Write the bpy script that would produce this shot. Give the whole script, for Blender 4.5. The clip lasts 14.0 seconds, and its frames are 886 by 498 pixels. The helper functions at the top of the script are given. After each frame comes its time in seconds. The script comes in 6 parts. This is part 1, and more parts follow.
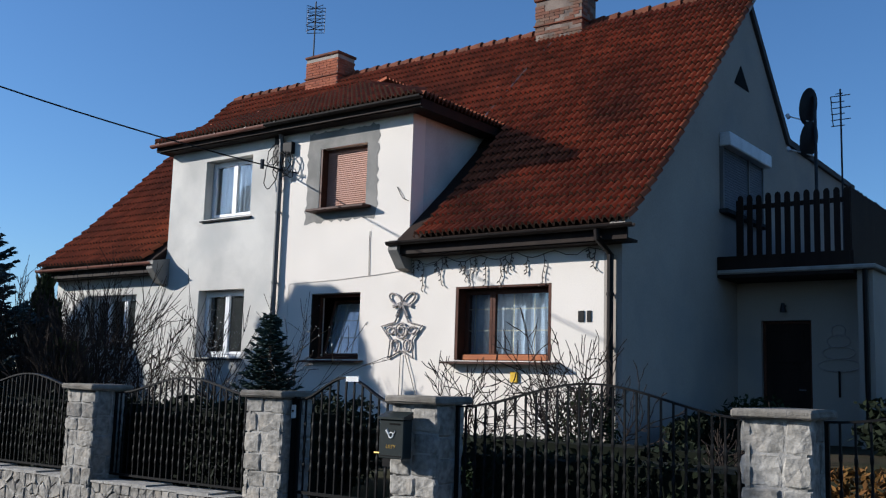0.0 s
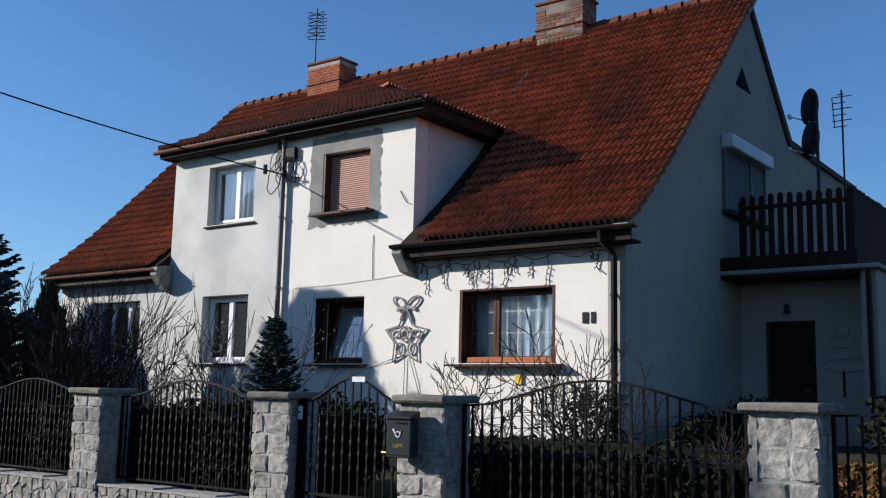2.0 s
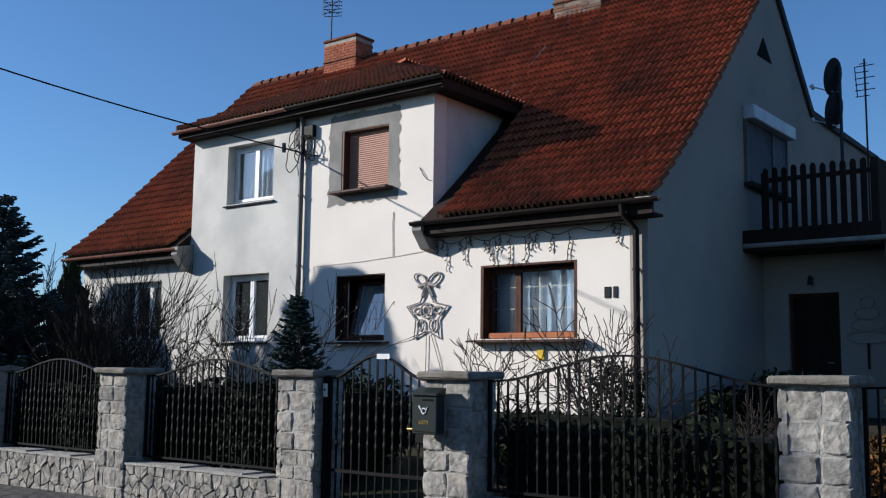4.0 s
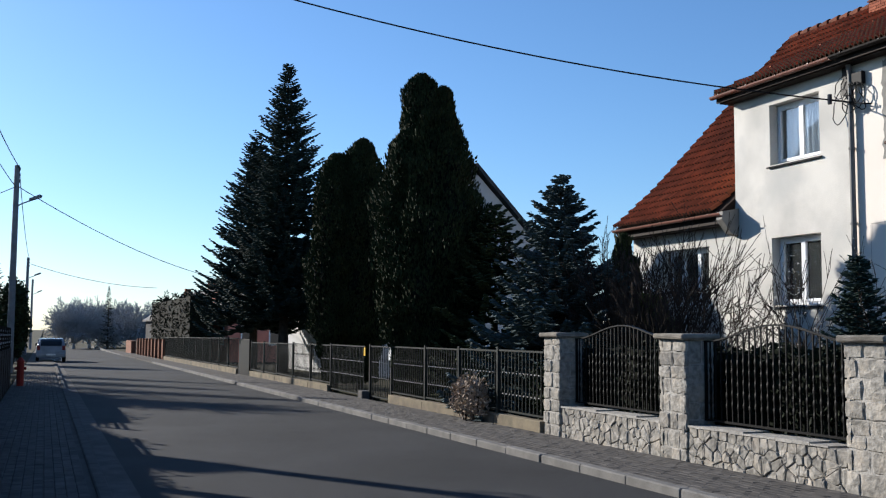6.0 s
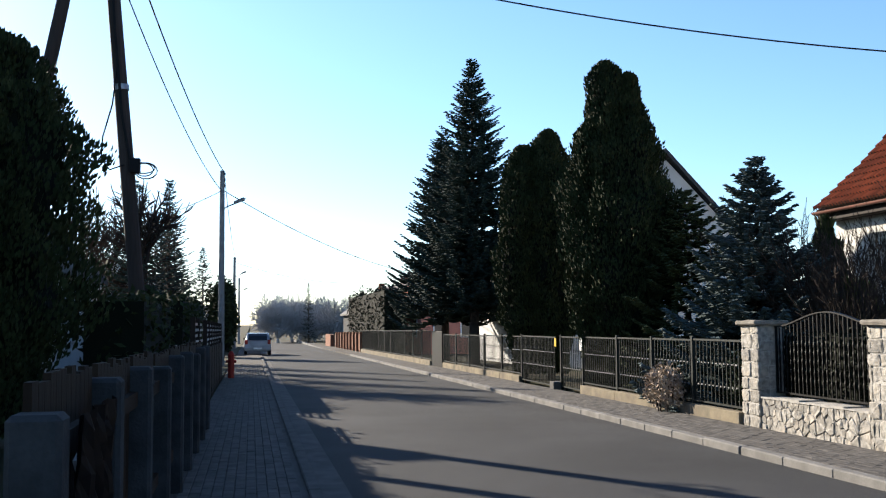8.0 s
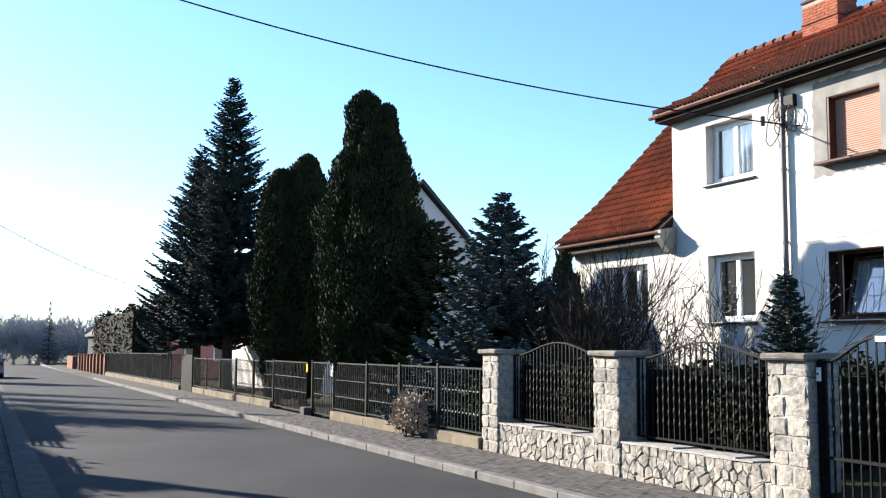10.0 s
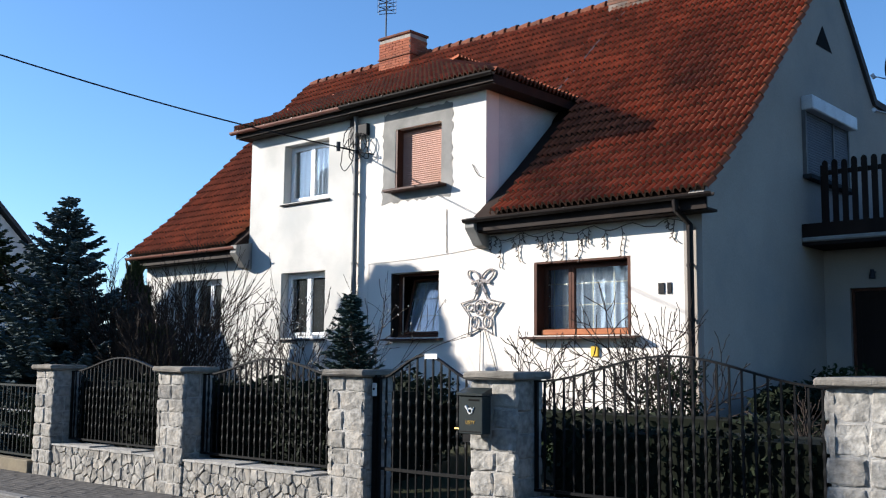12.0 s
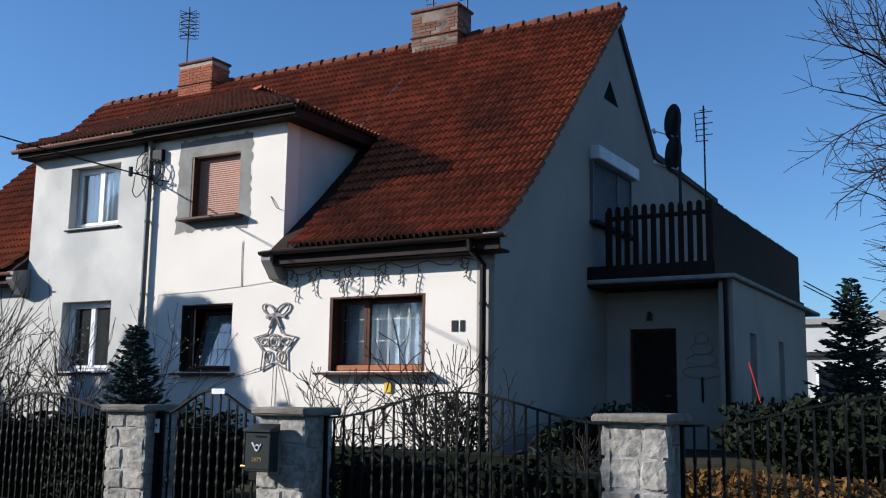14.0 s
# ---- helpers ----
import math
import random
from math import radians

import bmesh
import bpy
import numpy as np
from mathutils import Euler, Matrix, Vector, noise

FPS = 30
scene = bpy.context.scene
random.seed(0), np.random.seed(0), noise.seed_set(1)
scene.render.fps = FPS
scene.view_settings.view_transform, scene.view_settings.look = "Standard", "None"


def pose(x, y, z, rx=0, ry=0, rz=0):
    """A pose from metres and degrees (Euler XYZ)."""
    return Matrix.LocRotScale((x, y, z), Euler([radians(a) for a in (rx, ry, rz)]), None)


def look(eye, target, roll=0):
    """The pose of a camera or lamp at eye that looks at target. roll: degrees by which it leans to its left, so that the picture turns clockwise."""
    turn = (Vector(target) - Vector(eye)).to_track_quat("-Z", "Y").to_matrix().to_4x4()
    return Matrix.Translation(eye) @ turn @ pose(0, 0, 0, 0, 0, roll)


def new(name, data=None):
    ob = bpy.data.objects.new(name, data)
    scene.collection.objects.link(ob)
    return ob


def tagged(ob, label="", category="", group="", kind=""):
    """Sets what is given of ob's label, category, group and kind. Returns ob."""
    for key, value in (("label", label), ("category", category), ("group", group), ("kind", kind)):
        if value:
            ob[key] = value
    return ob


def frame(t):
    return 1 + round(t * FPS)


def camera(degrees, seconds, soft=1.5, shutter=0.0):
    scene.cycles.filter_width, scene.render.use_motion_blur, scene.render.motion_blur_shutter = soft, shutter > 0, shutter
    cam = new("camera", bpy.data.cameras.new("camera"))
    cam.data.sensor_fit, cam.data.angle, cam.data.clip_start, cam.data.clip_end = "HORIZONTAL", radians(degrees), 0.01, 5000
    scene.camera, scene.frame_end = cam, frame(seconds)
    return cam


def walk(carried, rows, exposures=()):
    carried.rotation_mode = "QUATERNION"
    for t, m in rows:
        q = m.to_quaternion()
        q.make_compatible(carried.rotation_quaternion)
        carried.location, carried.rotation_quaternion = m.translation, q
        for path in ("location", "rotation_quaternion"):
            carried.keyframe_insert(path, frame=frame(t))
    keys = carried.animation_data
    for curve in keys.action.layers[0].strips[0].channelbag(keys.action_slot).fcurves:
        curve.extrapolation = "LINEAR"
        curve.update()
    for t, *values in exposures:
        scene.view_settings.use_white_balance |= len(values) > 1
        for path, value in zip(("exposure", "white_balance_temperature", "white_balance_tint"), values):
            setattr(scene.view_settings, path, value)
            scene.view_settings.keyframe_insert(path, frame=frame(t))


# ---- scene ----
cam = camera(47.8, 14.0, soft=1.2)
PATH = [
    (0.0, -0.000, 0.049, 1.617, 36.67, 8.00, -1.76),
    (0.5, -0.001, 0.050, 1.558, 37.87, 8.01, -1.81),
    (1.0, 0.005, 0.022, 1.573, 37.26, 8.36, -1.49),
    (1.5, 0.026, 0.097, 1.591, 38.30, 8.37, -1.08),
    (2.0, -0.013, 0.015, 1.540, 36.83, 8.42, -1.30),
    (4.3, -0.085, 0.011, 1.543, 38.54, 6.71, -0.52),
    (4.5, -0.085, 0.011, 1.543, 40.19, 6.46, -0.52),
    (5.0, -0.097, -0.083, 1.560, 50.27, 5.30, 0.02),
    (5.5, -0.109, -0.081, 1.558, 61.16, 4.57, -0.21),
    (6.0, -0.115, -0.107, 1.569, 68.33, 4.68, -0.38),
    (6.5, -0.104, -0.140, 1.542, 74.67, 3.76, -0.27),
    (7.0, -0.103, -0.150, 1.538, 79.12, 4.11, 0.47),
    (7.2, -0.103, -0.150, 1.538, 79.47, 4.17, 0.47),
    (9.3, 0.003, -0.046, 1.622, 74.03, 4.50, 0.27),
    (9.5, 0.003, -0.046, 1.622, 72.18, 4.70, 0.27),
    (10.0, 0.042, -0.006, 1.601, 65.43, 5.54, -0.37),
    (10.5, 0.067, -0.018, 1.609, 58.70, 5.94, -0.59),
    (11.0, 0.057, 0.004, 1.612, 53.89, 6.27, -0.44),
    (11.5, 0.067, 0.052, 1.613, 47.30, 6.25, -0.59),
    (12.0, 0.067, 0.064, 1.613, 41.48, 6.59, -0.58),
    (12.5, 0.069, 0.060, 1.641, 39.33, 9.71, -0.60),
    (13.0, 0.064, 0.051, 1.617, 39.25, 9.53, -0.94),
    (13.5, 0.075, 0.070, 1.615, 37.30, 9.23, -1.28),
    (14.0, 0.086, 0.123, 1.608, 29.94, 8.78, -0.83),
]
EXPOSURE = [(0.0, 0.66, 5200, 8), (2.0, 0.65, 5200, 8), (4.5, 0.56, 5200, 8), (5.0, 0.54, 5200, 8), (5.5, 0.58, 5200, 8), (6.0, 0.95, 5450, 8), (6.5, 1.32, 5800, 8), (7.2, 1.55, 6050, 8), (9.3, 1.88, 5800, 8), (10.0, 1.97, 5700, 8), (10.5, 1.93, 5600, 8), (11.0, 1.68, 5500, 8), (12.0, 1.33, 5400, 8), (12.5, 1.22, 5200, 8), (13.0, 1.05, 5200, 8), (14.0, 0.8, 5200, 8)]
walk(cam, [(t, pose(x, y, z, 90 + p, r, w)) for t, x, y, z, w, p, r in PATH], EXPOSURE)

# ---- light ----
SUN_TO = Vector((2.2, 1.42, -1.02)).normalized()
world = bpy.data.worlds.new("sky")
scene.world = world
world.use_nodes = True
wn = world.node_tree
sky = wn.nodes.new("ShaderNodeTexSky")
sky.sky_type, sky.sun_disc = "NISHITA", False
sky.sun_elevation = math.asin(-SUN_TO.z)
sky.sun_rotation = math.atan2(-SUN_TO.x, -SUN_TO.y)
sky.air_density, sky.dust_density, sky.ozone_density = 1.0, 0.35, 4.0
wn.nodes["Background"].inputs["Strength"].default_value = 0.073
wn.links.new(sky.outputs[0], wn.nodes["Background"].inputs["Color"])
sun = new("sun", bpy.data.lights.new("sun", "SUN"))
sun.data.energy, sun.data.angle, sun.data.color = 5.0, radians(0.53), (1.0, 0.83, 0.64)
sun.matrix_world = look((0, 0, 0), SUN_TO)


# ---- materials ----
def mat(name, c1, c2=None, scale=3.0, rough=0.8, bump=0.0, fine=40.0, vary=0.0, metal=0.0, grime=None, stretch=None, island=0.0):
    """A procedural surface: two colours mixed by coarse and fine noise, with relief; vary: a shift of brightness from object to object."""
    m = bpy.data.materials.new(name)
    m.use_nodes = True
    n, l = m.node_tree.nodes, m.node_tree.links
    b = n["Principled BSDF"]
    b.inputs["Roughness"].default_value, b.inputs["Metallic"].default_value = rough, metal
    b.inputs["Specular IOR Level"].default_value = 0.35 if rough < 0.45 else 0.12
    c2 = c2 or tuple(v * 0.75 for v in c1)
    geo = n.new("ShaderNodeNewGeometry")
    src = geo.outputs["Position"]
    if stretch:
        mp = n.new("ShaderNodeMapping")
        mp.inputs["Scale"].default_value = stretch
        l.new(src, mp.inputs["Vector"])
        src = mp.outputs[0]
    def tex(sc, det):
        t = n.new("ShaderNodeTexNoise")
        t.inputs["Scale"].default_value, t.inputs["Detail"].default_value = sc, det
        l.new(src, t.inputs["Vector"])
        return t.outputs["Fac"]
    def mix(fac, a, bb, blend="MIX"):
        x = n.new("ShaderNodeMix")
        x.data_type, x.blend_type = "RGBA", blend
        for sock, v in ((x.inputs[0], fac), (x.inputs[6], a), (x.inputs[7], bb)):
            if isinstance(v, (int, float)):
                sock.default_value = v
            elif isinstance(v, tuple):
                sock.default_value = (*v[:3], 1)
            else:
                l.new(v, sock)
        return x.outputs[2]
    def ramp(fac, lo, hi):
        r = n.new("ShaderNodeMapRange")
        r.inputs[1].default_value, r.inputs[2].default_value = lo, hi
        l.new(fac, r.inputs[0])
        return r.outputs[0]
    big, small = tex(scale, 4), tex(fine, 3)
    col = mix(ramp(big, 0.35, 0.65), c1, c2)
    col = mix(0.22, col, mix(ramp(small, 0.3, 0.7), (0.35, 0.35, 0.35), (1.0, 1.0, 1.0)), "MULTIPLY")
    if grime:
        col = mix(ramp(tex(scale * 0.37 + 0.3, 6), 0.52, 0.72), col, grime)
    if vary or island:
        rnd = n.new("ShaderNodeObjectInfo").outputs["Random"]
        if island:
            rnd = geo.outputs["Random Per Island"]
        amount = vary or island
        r = n.new("ShaderNodeMapRange")
        r.inputs[3].default_value, r.inputs[4].default_value = 1 - amount, 1.0
        l.new(rnd, r.inputs[0])
        h = n.new("ShaderNodeHueSaturation")
        l.new(r.outputs[0], h.inputs["Value"])
        l.new(col, h.inputs["Color"])
        col = h.outputs[0]
    l.new(col, b.inputs["Base Color"])
    if bump:
        bp = n.new("ShaderNodeBump")
        bp.inputs["Strength"].default_value, bp.inputs["Distance"].default_value = min(1.0, bump), 0.01
        l.new(small, bp.inputs["Height"])
        l.new(bp.outputs[0], b.inputs["Normal"])
    return m


def glass(name, tint, rough=0.03):
    m = bpy.data.materials.new(name)
    m.use_nodes = True
    b = m.node_tree.nodes["Principled BSDF"]
    b.inputs["Base Color"].default_value = (*tint, 1)
    b.inputs["Roughness"].default_value = rough
    b.inputs["Transmission Weight"].default_value = 0.98
    b.inputs["IOR"].default_value = 2.0
    return m


M = dict(
    plaster_white=mat("white_plaster", (0.76, 0.705, 0.63), (0.70, 0.65, 0.58), 0.8, 0.9, 0.25, 60, grime=(0.66, 0.62, 0.56)),
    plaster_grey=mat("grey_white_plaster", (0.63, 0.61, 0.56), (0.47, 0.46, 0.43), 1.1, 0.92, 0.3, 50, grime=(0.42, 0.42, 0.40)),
    # Darker plaster than the front, dimmed further for the shade on these walls.
    plaster_gable_shade=mat("shade_dimmed_gable_plaster", (0.38, 0.34, 0.295), (0.33, 0.297, 0.26), 0.7, 0.92, 0.3, 50, grime=(0.25, 0.245, 0.235)),
    patch=mat("bare_render", (0.27, 0.26, 0.24), (0.20, 0.195, 0.18), 3, 0.95, 0.5, 60),
    tile=mat("clay_tile", (0.40, 0.116, 0.047), (0.29, 0.084, 0.037), 0.7, 0.75, 0.3, 45, vary=0.42, grime=(0.19, 0.064, 0.033)),
    ridge=mat("weathered_ridge_tile", (0.20, 0.068, 0.036), (0.12, 0.05, 0.03), 4, 0.85, 0.4, 45, vary=0.4),
    # Moss and the shadow of the tile gaps, both put into one dark colour.
    tile_moss_shade=mat("moss_and_shade_tile_end", (0.07, 0.035, 0.022), (0.035, 0.025, 0.016), 3, 0.95, 0.4, 50),
    tile_rest=mat("clay_tile_field", (0.40, 0.116, 0.047), (0.29, 0.084, 0.037), 0.7, 0.75, 0.3, 45, island=0.42, grime=(0.19, 0.064, 0.033)),
    batten=mat("roof_underlay", (0.03, 0.02, 0.016), None, 3, 0.95),
    dark_wood=mat("dark_stained_wood", (0.016, 0.011, 0.009), (0.024, 0.016, 0.012), 4, 0.7, 0.4, 60, stretch=(1, 1, 0.15)),
    foil=mat("black_foil", (0.006, 0.006, 0.008), None, 6, 0.5),
    brown_plank=mat("brown_weathered_plank", (0.018, 0.011, 0.007), (0.026, 0.016, 0.010), 4, 0.8, 0.4, 50, stretch=(1, 1, 0.15)),
    brown=mat("brown_window_paint", (0.085, 0.035, 0.02), (0.06, 0.025, 0.015), 4, 0.45, 0.1, 60),
    brown_sill=mat("brown_sill_sheet", (0.07, 0.035, 0.025), None, 4, 0.5),
    planter=mat("terracotta_planter", (0.36, 0.14, 0.06), (0.30, 0.11, 0.05), 5, 0.7),
    white_frame=mat("white_window_plastic", (0.80, 0.81, 0.82), (0.74, 0.75, 0.76), 2, 0.35),
    shutter=mat("pink_brown_slats", (0.42, 0.24, 0.18), (0.37, 0.21, 0.15), 2, 0.5),
    shutter_grey=mat("grey_shutter_slats", (0.11, 0.125, 0.145), (0.09, 0.105, 0.125), 2, 0.45),
    white_sheet=mat("white_sheet_metal", (0.75, 0.76, 0.78), None, 2, 0.3),
    gutter=mat("dark_brown_gutter", (0.008, 0.006, 0.0055), (0.012, 0.009, 0.008), 3, 0.46),
    gutter_red=mat("red_brown_gutter", (0.20, 0.085, 0.06), (0.16, 0.07, 0.05), 3, 0.4),
    pipe_grey=mat("grey_downpipe", (0.16, 0.16, 0.155), (0.12, 0.12, 0.12), 3, 0.45),
    brick=mat("chimney_brick", (0.36, 0.13, 0.07), (0.28, 0.10, 0.06), 4, 0.9, 0.5, 60, vary=0.3),
    brick_old=mat("weathered_brick", (0.20, 0.09, 0.06), (0.19, 0.135, 0.10), 3, 0.95, 0.6, 40, vary=0.35),
    brick_sooty=mat("sooty_brick_course", (0.19, 0.075, 0.045), (0.10, 0.05, 0.035), 6, 0.9, 0.6, 50),
    mortar=mat("mortar", (0.34, 0.31, 0.27), (0.27, 0.25, 0.22), 6, 0.95, 0.5, 60),
    soot=mat("soot_stained_render", (0.22, 0.18, 0.15), (0.10, 0.08, 0.07), 3, 0.95, 0.5),
    iron=mat("black_painted_iron", (0.004, 0.004, 0.0045), (0.006, 0.006, 0.006), 5, 0.46, 0.1),
    plinth=mat("sandy_plinth_concrete", (0.21, 0.18, 0.125), (0.14, 0.12, 0.09), 3, 0.95, 0.6, 50, grime=(0.10, 0.095, 0.07)),
    # Near-side kerb concrete, its colour lowered to hold the shade over it.
    kerb_dark=mat("shade_dark_kerb_concrete", (0.10, 0.095, 0.09), (0.065, 0.063, 0.06), 4, 0.95, 0.5, 50),
    iron_green=mat("dark_green_iron", (0.012, 0.016, 0.015), (0.018, 0.021, 0.019), 4, 0.5, 0.1),
    stone=mat("limestone_rubble", (0.40, 0.38, 0.34), (0.21, 0.20, 0.178), 14, 0.92, 1.0, 30, vary=0.28, grime=(0.40, 0.36, 0.30)),
    stone_mortar=mat("stone_mortar", (0.38, 0.365, 0.335), (0.27, 0.26, 0.24), 8, 0.95, 0.8, 50),
    cap=mat("concrete_cap", (0.23, 0.21, 0.18), (0.14, 0.13, 0.11), 6, 0.95, 0.8, 60),
    concrete=mat("weathered_concrete", (0.34, 0.32, 0.29), (0.25, 0.24, 0.22), 4, 0.95, 0.6, 50),
    concrete_dark=mat("dark_concrete", (0.042, 0.043, 0.046), (0.022, 0.023, 0.025), 4, 0.9, 0.6, 50),
    kerb=mat("kerb_concrete", (0.185, 0.18, 0.17), (0.125, 0.122, 0.116), 3, 0.95, 0.5, 50),
    asphalt=mat("asphalt", (0.030, 0.031, 0.032), (0.045, 0.046, 0.048), 0.35, 0.9, 0.6, 90, grime=(0.034, 0.035, 0.036)),
    paver=mat("paver_block", (0.115, 0.108, 0.10), (0.08, 0.076, 0.072), 5, 0.95, 0.5, 60, vary=0.3),
    paver_rest=mat("paver_field", (0.115, 0.108, 0.10), (0.08, 0.076, 0.072), 5, 0.95, 0.5, 60, island=0.3),
    sand=mat("sandy_joint", (0.09, 0.085, 0.078), (0.065, 0.06, 0.055), 2, 1.0, 0.4),
    soil=mat("winter_lawn", (0.032, 0.034, 0.015), (0.045, 0.034, 0.02), 1.2, 1.0, 0.8, 30, grime=(0.022, 0.028, 0.012)),
    thuja=mat("thuja_foliage", (0.024, 0.036, 0.013), (0.040, 0.050, 0.018), 2, 0.8, island=0.5),
    # Near-black core colour stands in for the shade inside crowns and hedges.
    crown_shade_core=mat("inner_shade_core", (0.008, 0.010, 0.006), None, 2, 1.0),
    spruce=mat("spruce_needles", (0.034, 0.058, 0.048), (0.046, 0.070, 0.058), 2, 0.75, island=0.45),
    blue=mat("blue_spruce_needles", (0.085, 0.115, 0.115), (0.055, 0.08, 0.08), 2, 0.75, island=0.4),
    young=mat("young_spruce_needles", (0.052, 0.070, 0.032), (0.085, 0.10, 0.04), 2, 0.75, island=0.5),
    # Evergreen leaves copied darker: the shade behind the fence is in the colour.
    shade_evergreen=mat("shade_dark_evergreen_leaves", (0.010, 0.016, 0.008), (0.016, 0.022, 0.009), 3, 0.8, island=0.5),
    cord=mat("dark_light_cord", (0.11, 0.095, 0.085), (0.07, 0.06, 0.055), 20, 0.6),
    bark=mat("bark", (0.085, 0.065, 0.05), (0.05, 0.04, 0.032), 8, 0.95, 0.9, 40),
    twig=mat("bare_twigs", (0.042, 0.031, 0.024), (0.030, 0.023, 0.019), 8, 0.9),
    bud=mat("pale_buds", (0.55, 0.52, 0.46), None, 8, 0.8),
    glass=glass("window_glass", (0.75, 0.82, 0.86)),
    pale_bar=mat("cream_glazing_bar", (0.55, 0.50, 0.38), (0.46, 0.42, 0.32), 4, 0.5),
    # Near-black colour holds the dimness of the unlit rooms.
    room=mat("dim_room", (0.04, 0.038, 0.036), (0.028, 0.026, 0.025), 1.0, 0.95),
    # Blue-grey tint carries the sky's reflection in the panes.
    curtain=mat("sky_tinted_net_curtain", (0.33, 0.38, 0.46), (0.25, 0.30, 0.38), 6, 0.9, 0.6, 30, stretch=(6, 1, 0.3)),
    black=mat("black_gap", (0.006, 0.006, 0.006), None, 2, 0.9),
    cable=mat("black_cable", (0.010, 0.010, 0.011), None, 4, 0.6),
    steel=mat("dull_steel", (0.30, 0.30, 0.31), (0.22, 0.22, 0.23), 4, 0.45, metal=0.8),
    dark_steel=mat("dark_steel", (0.045, 0.05, 0.06), (0.03, 0.034, 0.04), 4, 0.5, metal=0.3),
    digit=mat("black_number_paint", (0.015, 0.014, 0.014), None, 4, 0.5),
    yellow=mat("yellow_plastic", (0.70, 0.45, 0.02), None, 4, 0.4),
    white=mat("white_enamel", (0.78, 0.78, 0.76), None, 4, 0.4),
    box_green=mat("dark_green_box_paint", (0.018, 0.024, 0.024), (0.025, 0.03, 0.03), 4, 0.3),
    gold=mat("gold_lettering", (0.45, 0.30, 0.06), None, 4, 0.4, metal=0.4),
    tube=mat("grey_rope_light", (0.40, 0.36, 0.335), (0.28, 0.255, 0.24), 20, 0.5),
    pole_wood=mat("tarred_pole_wood", (0.055, 0.042, 0.036), (0.035, 0.028, 0.025), 4, 0.9, 0.6, 30, stretch=(1, 1, 0.1)),
    pole_concrete=mat("pole_concrete", (0.24, 0.24, 0.24), (0.18, 0.18, 0.18), 3, 0.9, 0.4),
    car_white=mat("silver_car_paint", (0.30, 0.31, 0.33), None, 2, 0.2),
    car_glass=mat("dark_car_glass", (0.015, 0.018, 0.022), None, 2, 0.05),
    rubber=mat("rubber", (0.015, 0.015, 0.016), None, 6, 0.8),
    red=mat("red_paint", (0.30, 0.03, 0.02), (0.22, 0.025, 0.02), 5, 0.5),
    pink=mat("pink_render", (0.55, 0.24, 0.17), (0.48, 0.20, 0.15), 1, 0.9, 0.2),
    brown_post=mat("brown_fence_post", (0.22, 0.10, 0.06), (0.17, 0.08, 0.05), 4, 0.9),
    slate=mat("dark_roof_sheet", (0.05, 0.048, 0.05), (0.07, 0.065, 0.062), 2, 0.7),
    orange_bush=mat("rusty_hedge_leaves", (0.20, 0.09, 0.025), (0.14, 0.08, 0.02), 3, 0.8, island=0.5),
    dry_leaf=mat("dry_beige_leaves", (0.42, 0.35, 0.27), (0.32, 0.25, 0.19), 3, 0.85, island=0.4),
    green_leaf=mat("evergreen_leaves", (0.020, 0.034, 0.012), (0.030, 0.046, 0.014), 3, 0.6, island=0.5),
    yellow_leaf=mat("yellow_green_leaves", (0.13, 0.15, 0.03), (0.09, 0.12, 0.025), 3, 0.6, island=0.5),
    # Pale grey twigs: the haze of distance is painted into their colour.
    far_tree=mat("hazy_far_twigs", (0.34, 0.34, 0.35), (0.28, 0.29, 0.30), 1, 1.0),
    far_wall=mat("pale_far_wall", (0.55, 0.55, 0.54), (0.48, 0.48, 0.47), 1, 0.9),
)
M["glass"].node_tree.nodes["Principled BSDF"].inputs["Specular IOR Level"].default_value = 0.5


# ---- building helpers ----
def ground_z(x):
    return 0.007 * (max(x, -140) + 14)


def mesh_of(name, verts, faces, material, smooth=False):
    me = bpy.data.meshes.new(name)
    me.from_pydata([tuple(v) for v in verts], [], [tuple(f) for f in faces])
    me.materials.append(material)
    if smooth:
        me.shade_smooth()
    me.update()
    return me


def part(name, bm, material, parent, label="", smooth=False):
    """One mesh object from a bmesh, under a thing or a part."""
    me = bpy.data.meshes.new(name)
    bm.to_mesh(me)
    bm.free()
    me.materials.append(material)
    if smooth:
        me.shade_smooth()
    ob = new(name, me)
    if parent:
        ob.parent = parent
    if label:
        tagged(ob, label)
    return ob


def piece(name, me, parent, m):
    ob = new(name, me)
    ob.parent = parent
    ob.matrix_basis = m
    return ob


def thing(name, label, category, at=(0, 0, 0), group="", kind=""):
    ob = new(name)
    ob.location = at
    return tagged(ob, label, category, group, kind)


def box(bm, x0, x1, y0, y1, z0, z1, bevel=0.0):
    m = Matrix.Translation(((x0 + x1) / 2, (y0 + y1) / 2, (z0 + z1) / 2)) @ Matrix.Diagonal((abs(x1 - x0), abs(y1 - y0), abs(z1 - z0), 1))
    r = bmesh.ops.create_cube(bm, size=1, matrix=m)
    if bevel:
        edges = list({e for v in r["verts"] for e in v.link_edges})
        bmesh.ops.bevel(bm, geom=edges, offset=bevel, segments=1, affect="EDGES")
    return bm


def boxed(x0, x1, y0, y1, z0, z1, bevel=0.0):
    return box(bmesh.new(), x0, x1, y0, y1, z0, z1, bevel)


def rod(bm, a, b, r0, r1=None, n=8):
    a, b = Vector(a), Vector(b)
    d = b - a
    m = Matrix.Translation((a + b) / 2) @ d.to_track_quat("Z", "Y").to_matrix().to_4x4()
    bmesh.ops.create_cone(bm, cap_ends=True, segments=n, radius1=r0, radius2=r0 if r1 is None else r1, depth=d.length, matrix=m)
    return bm


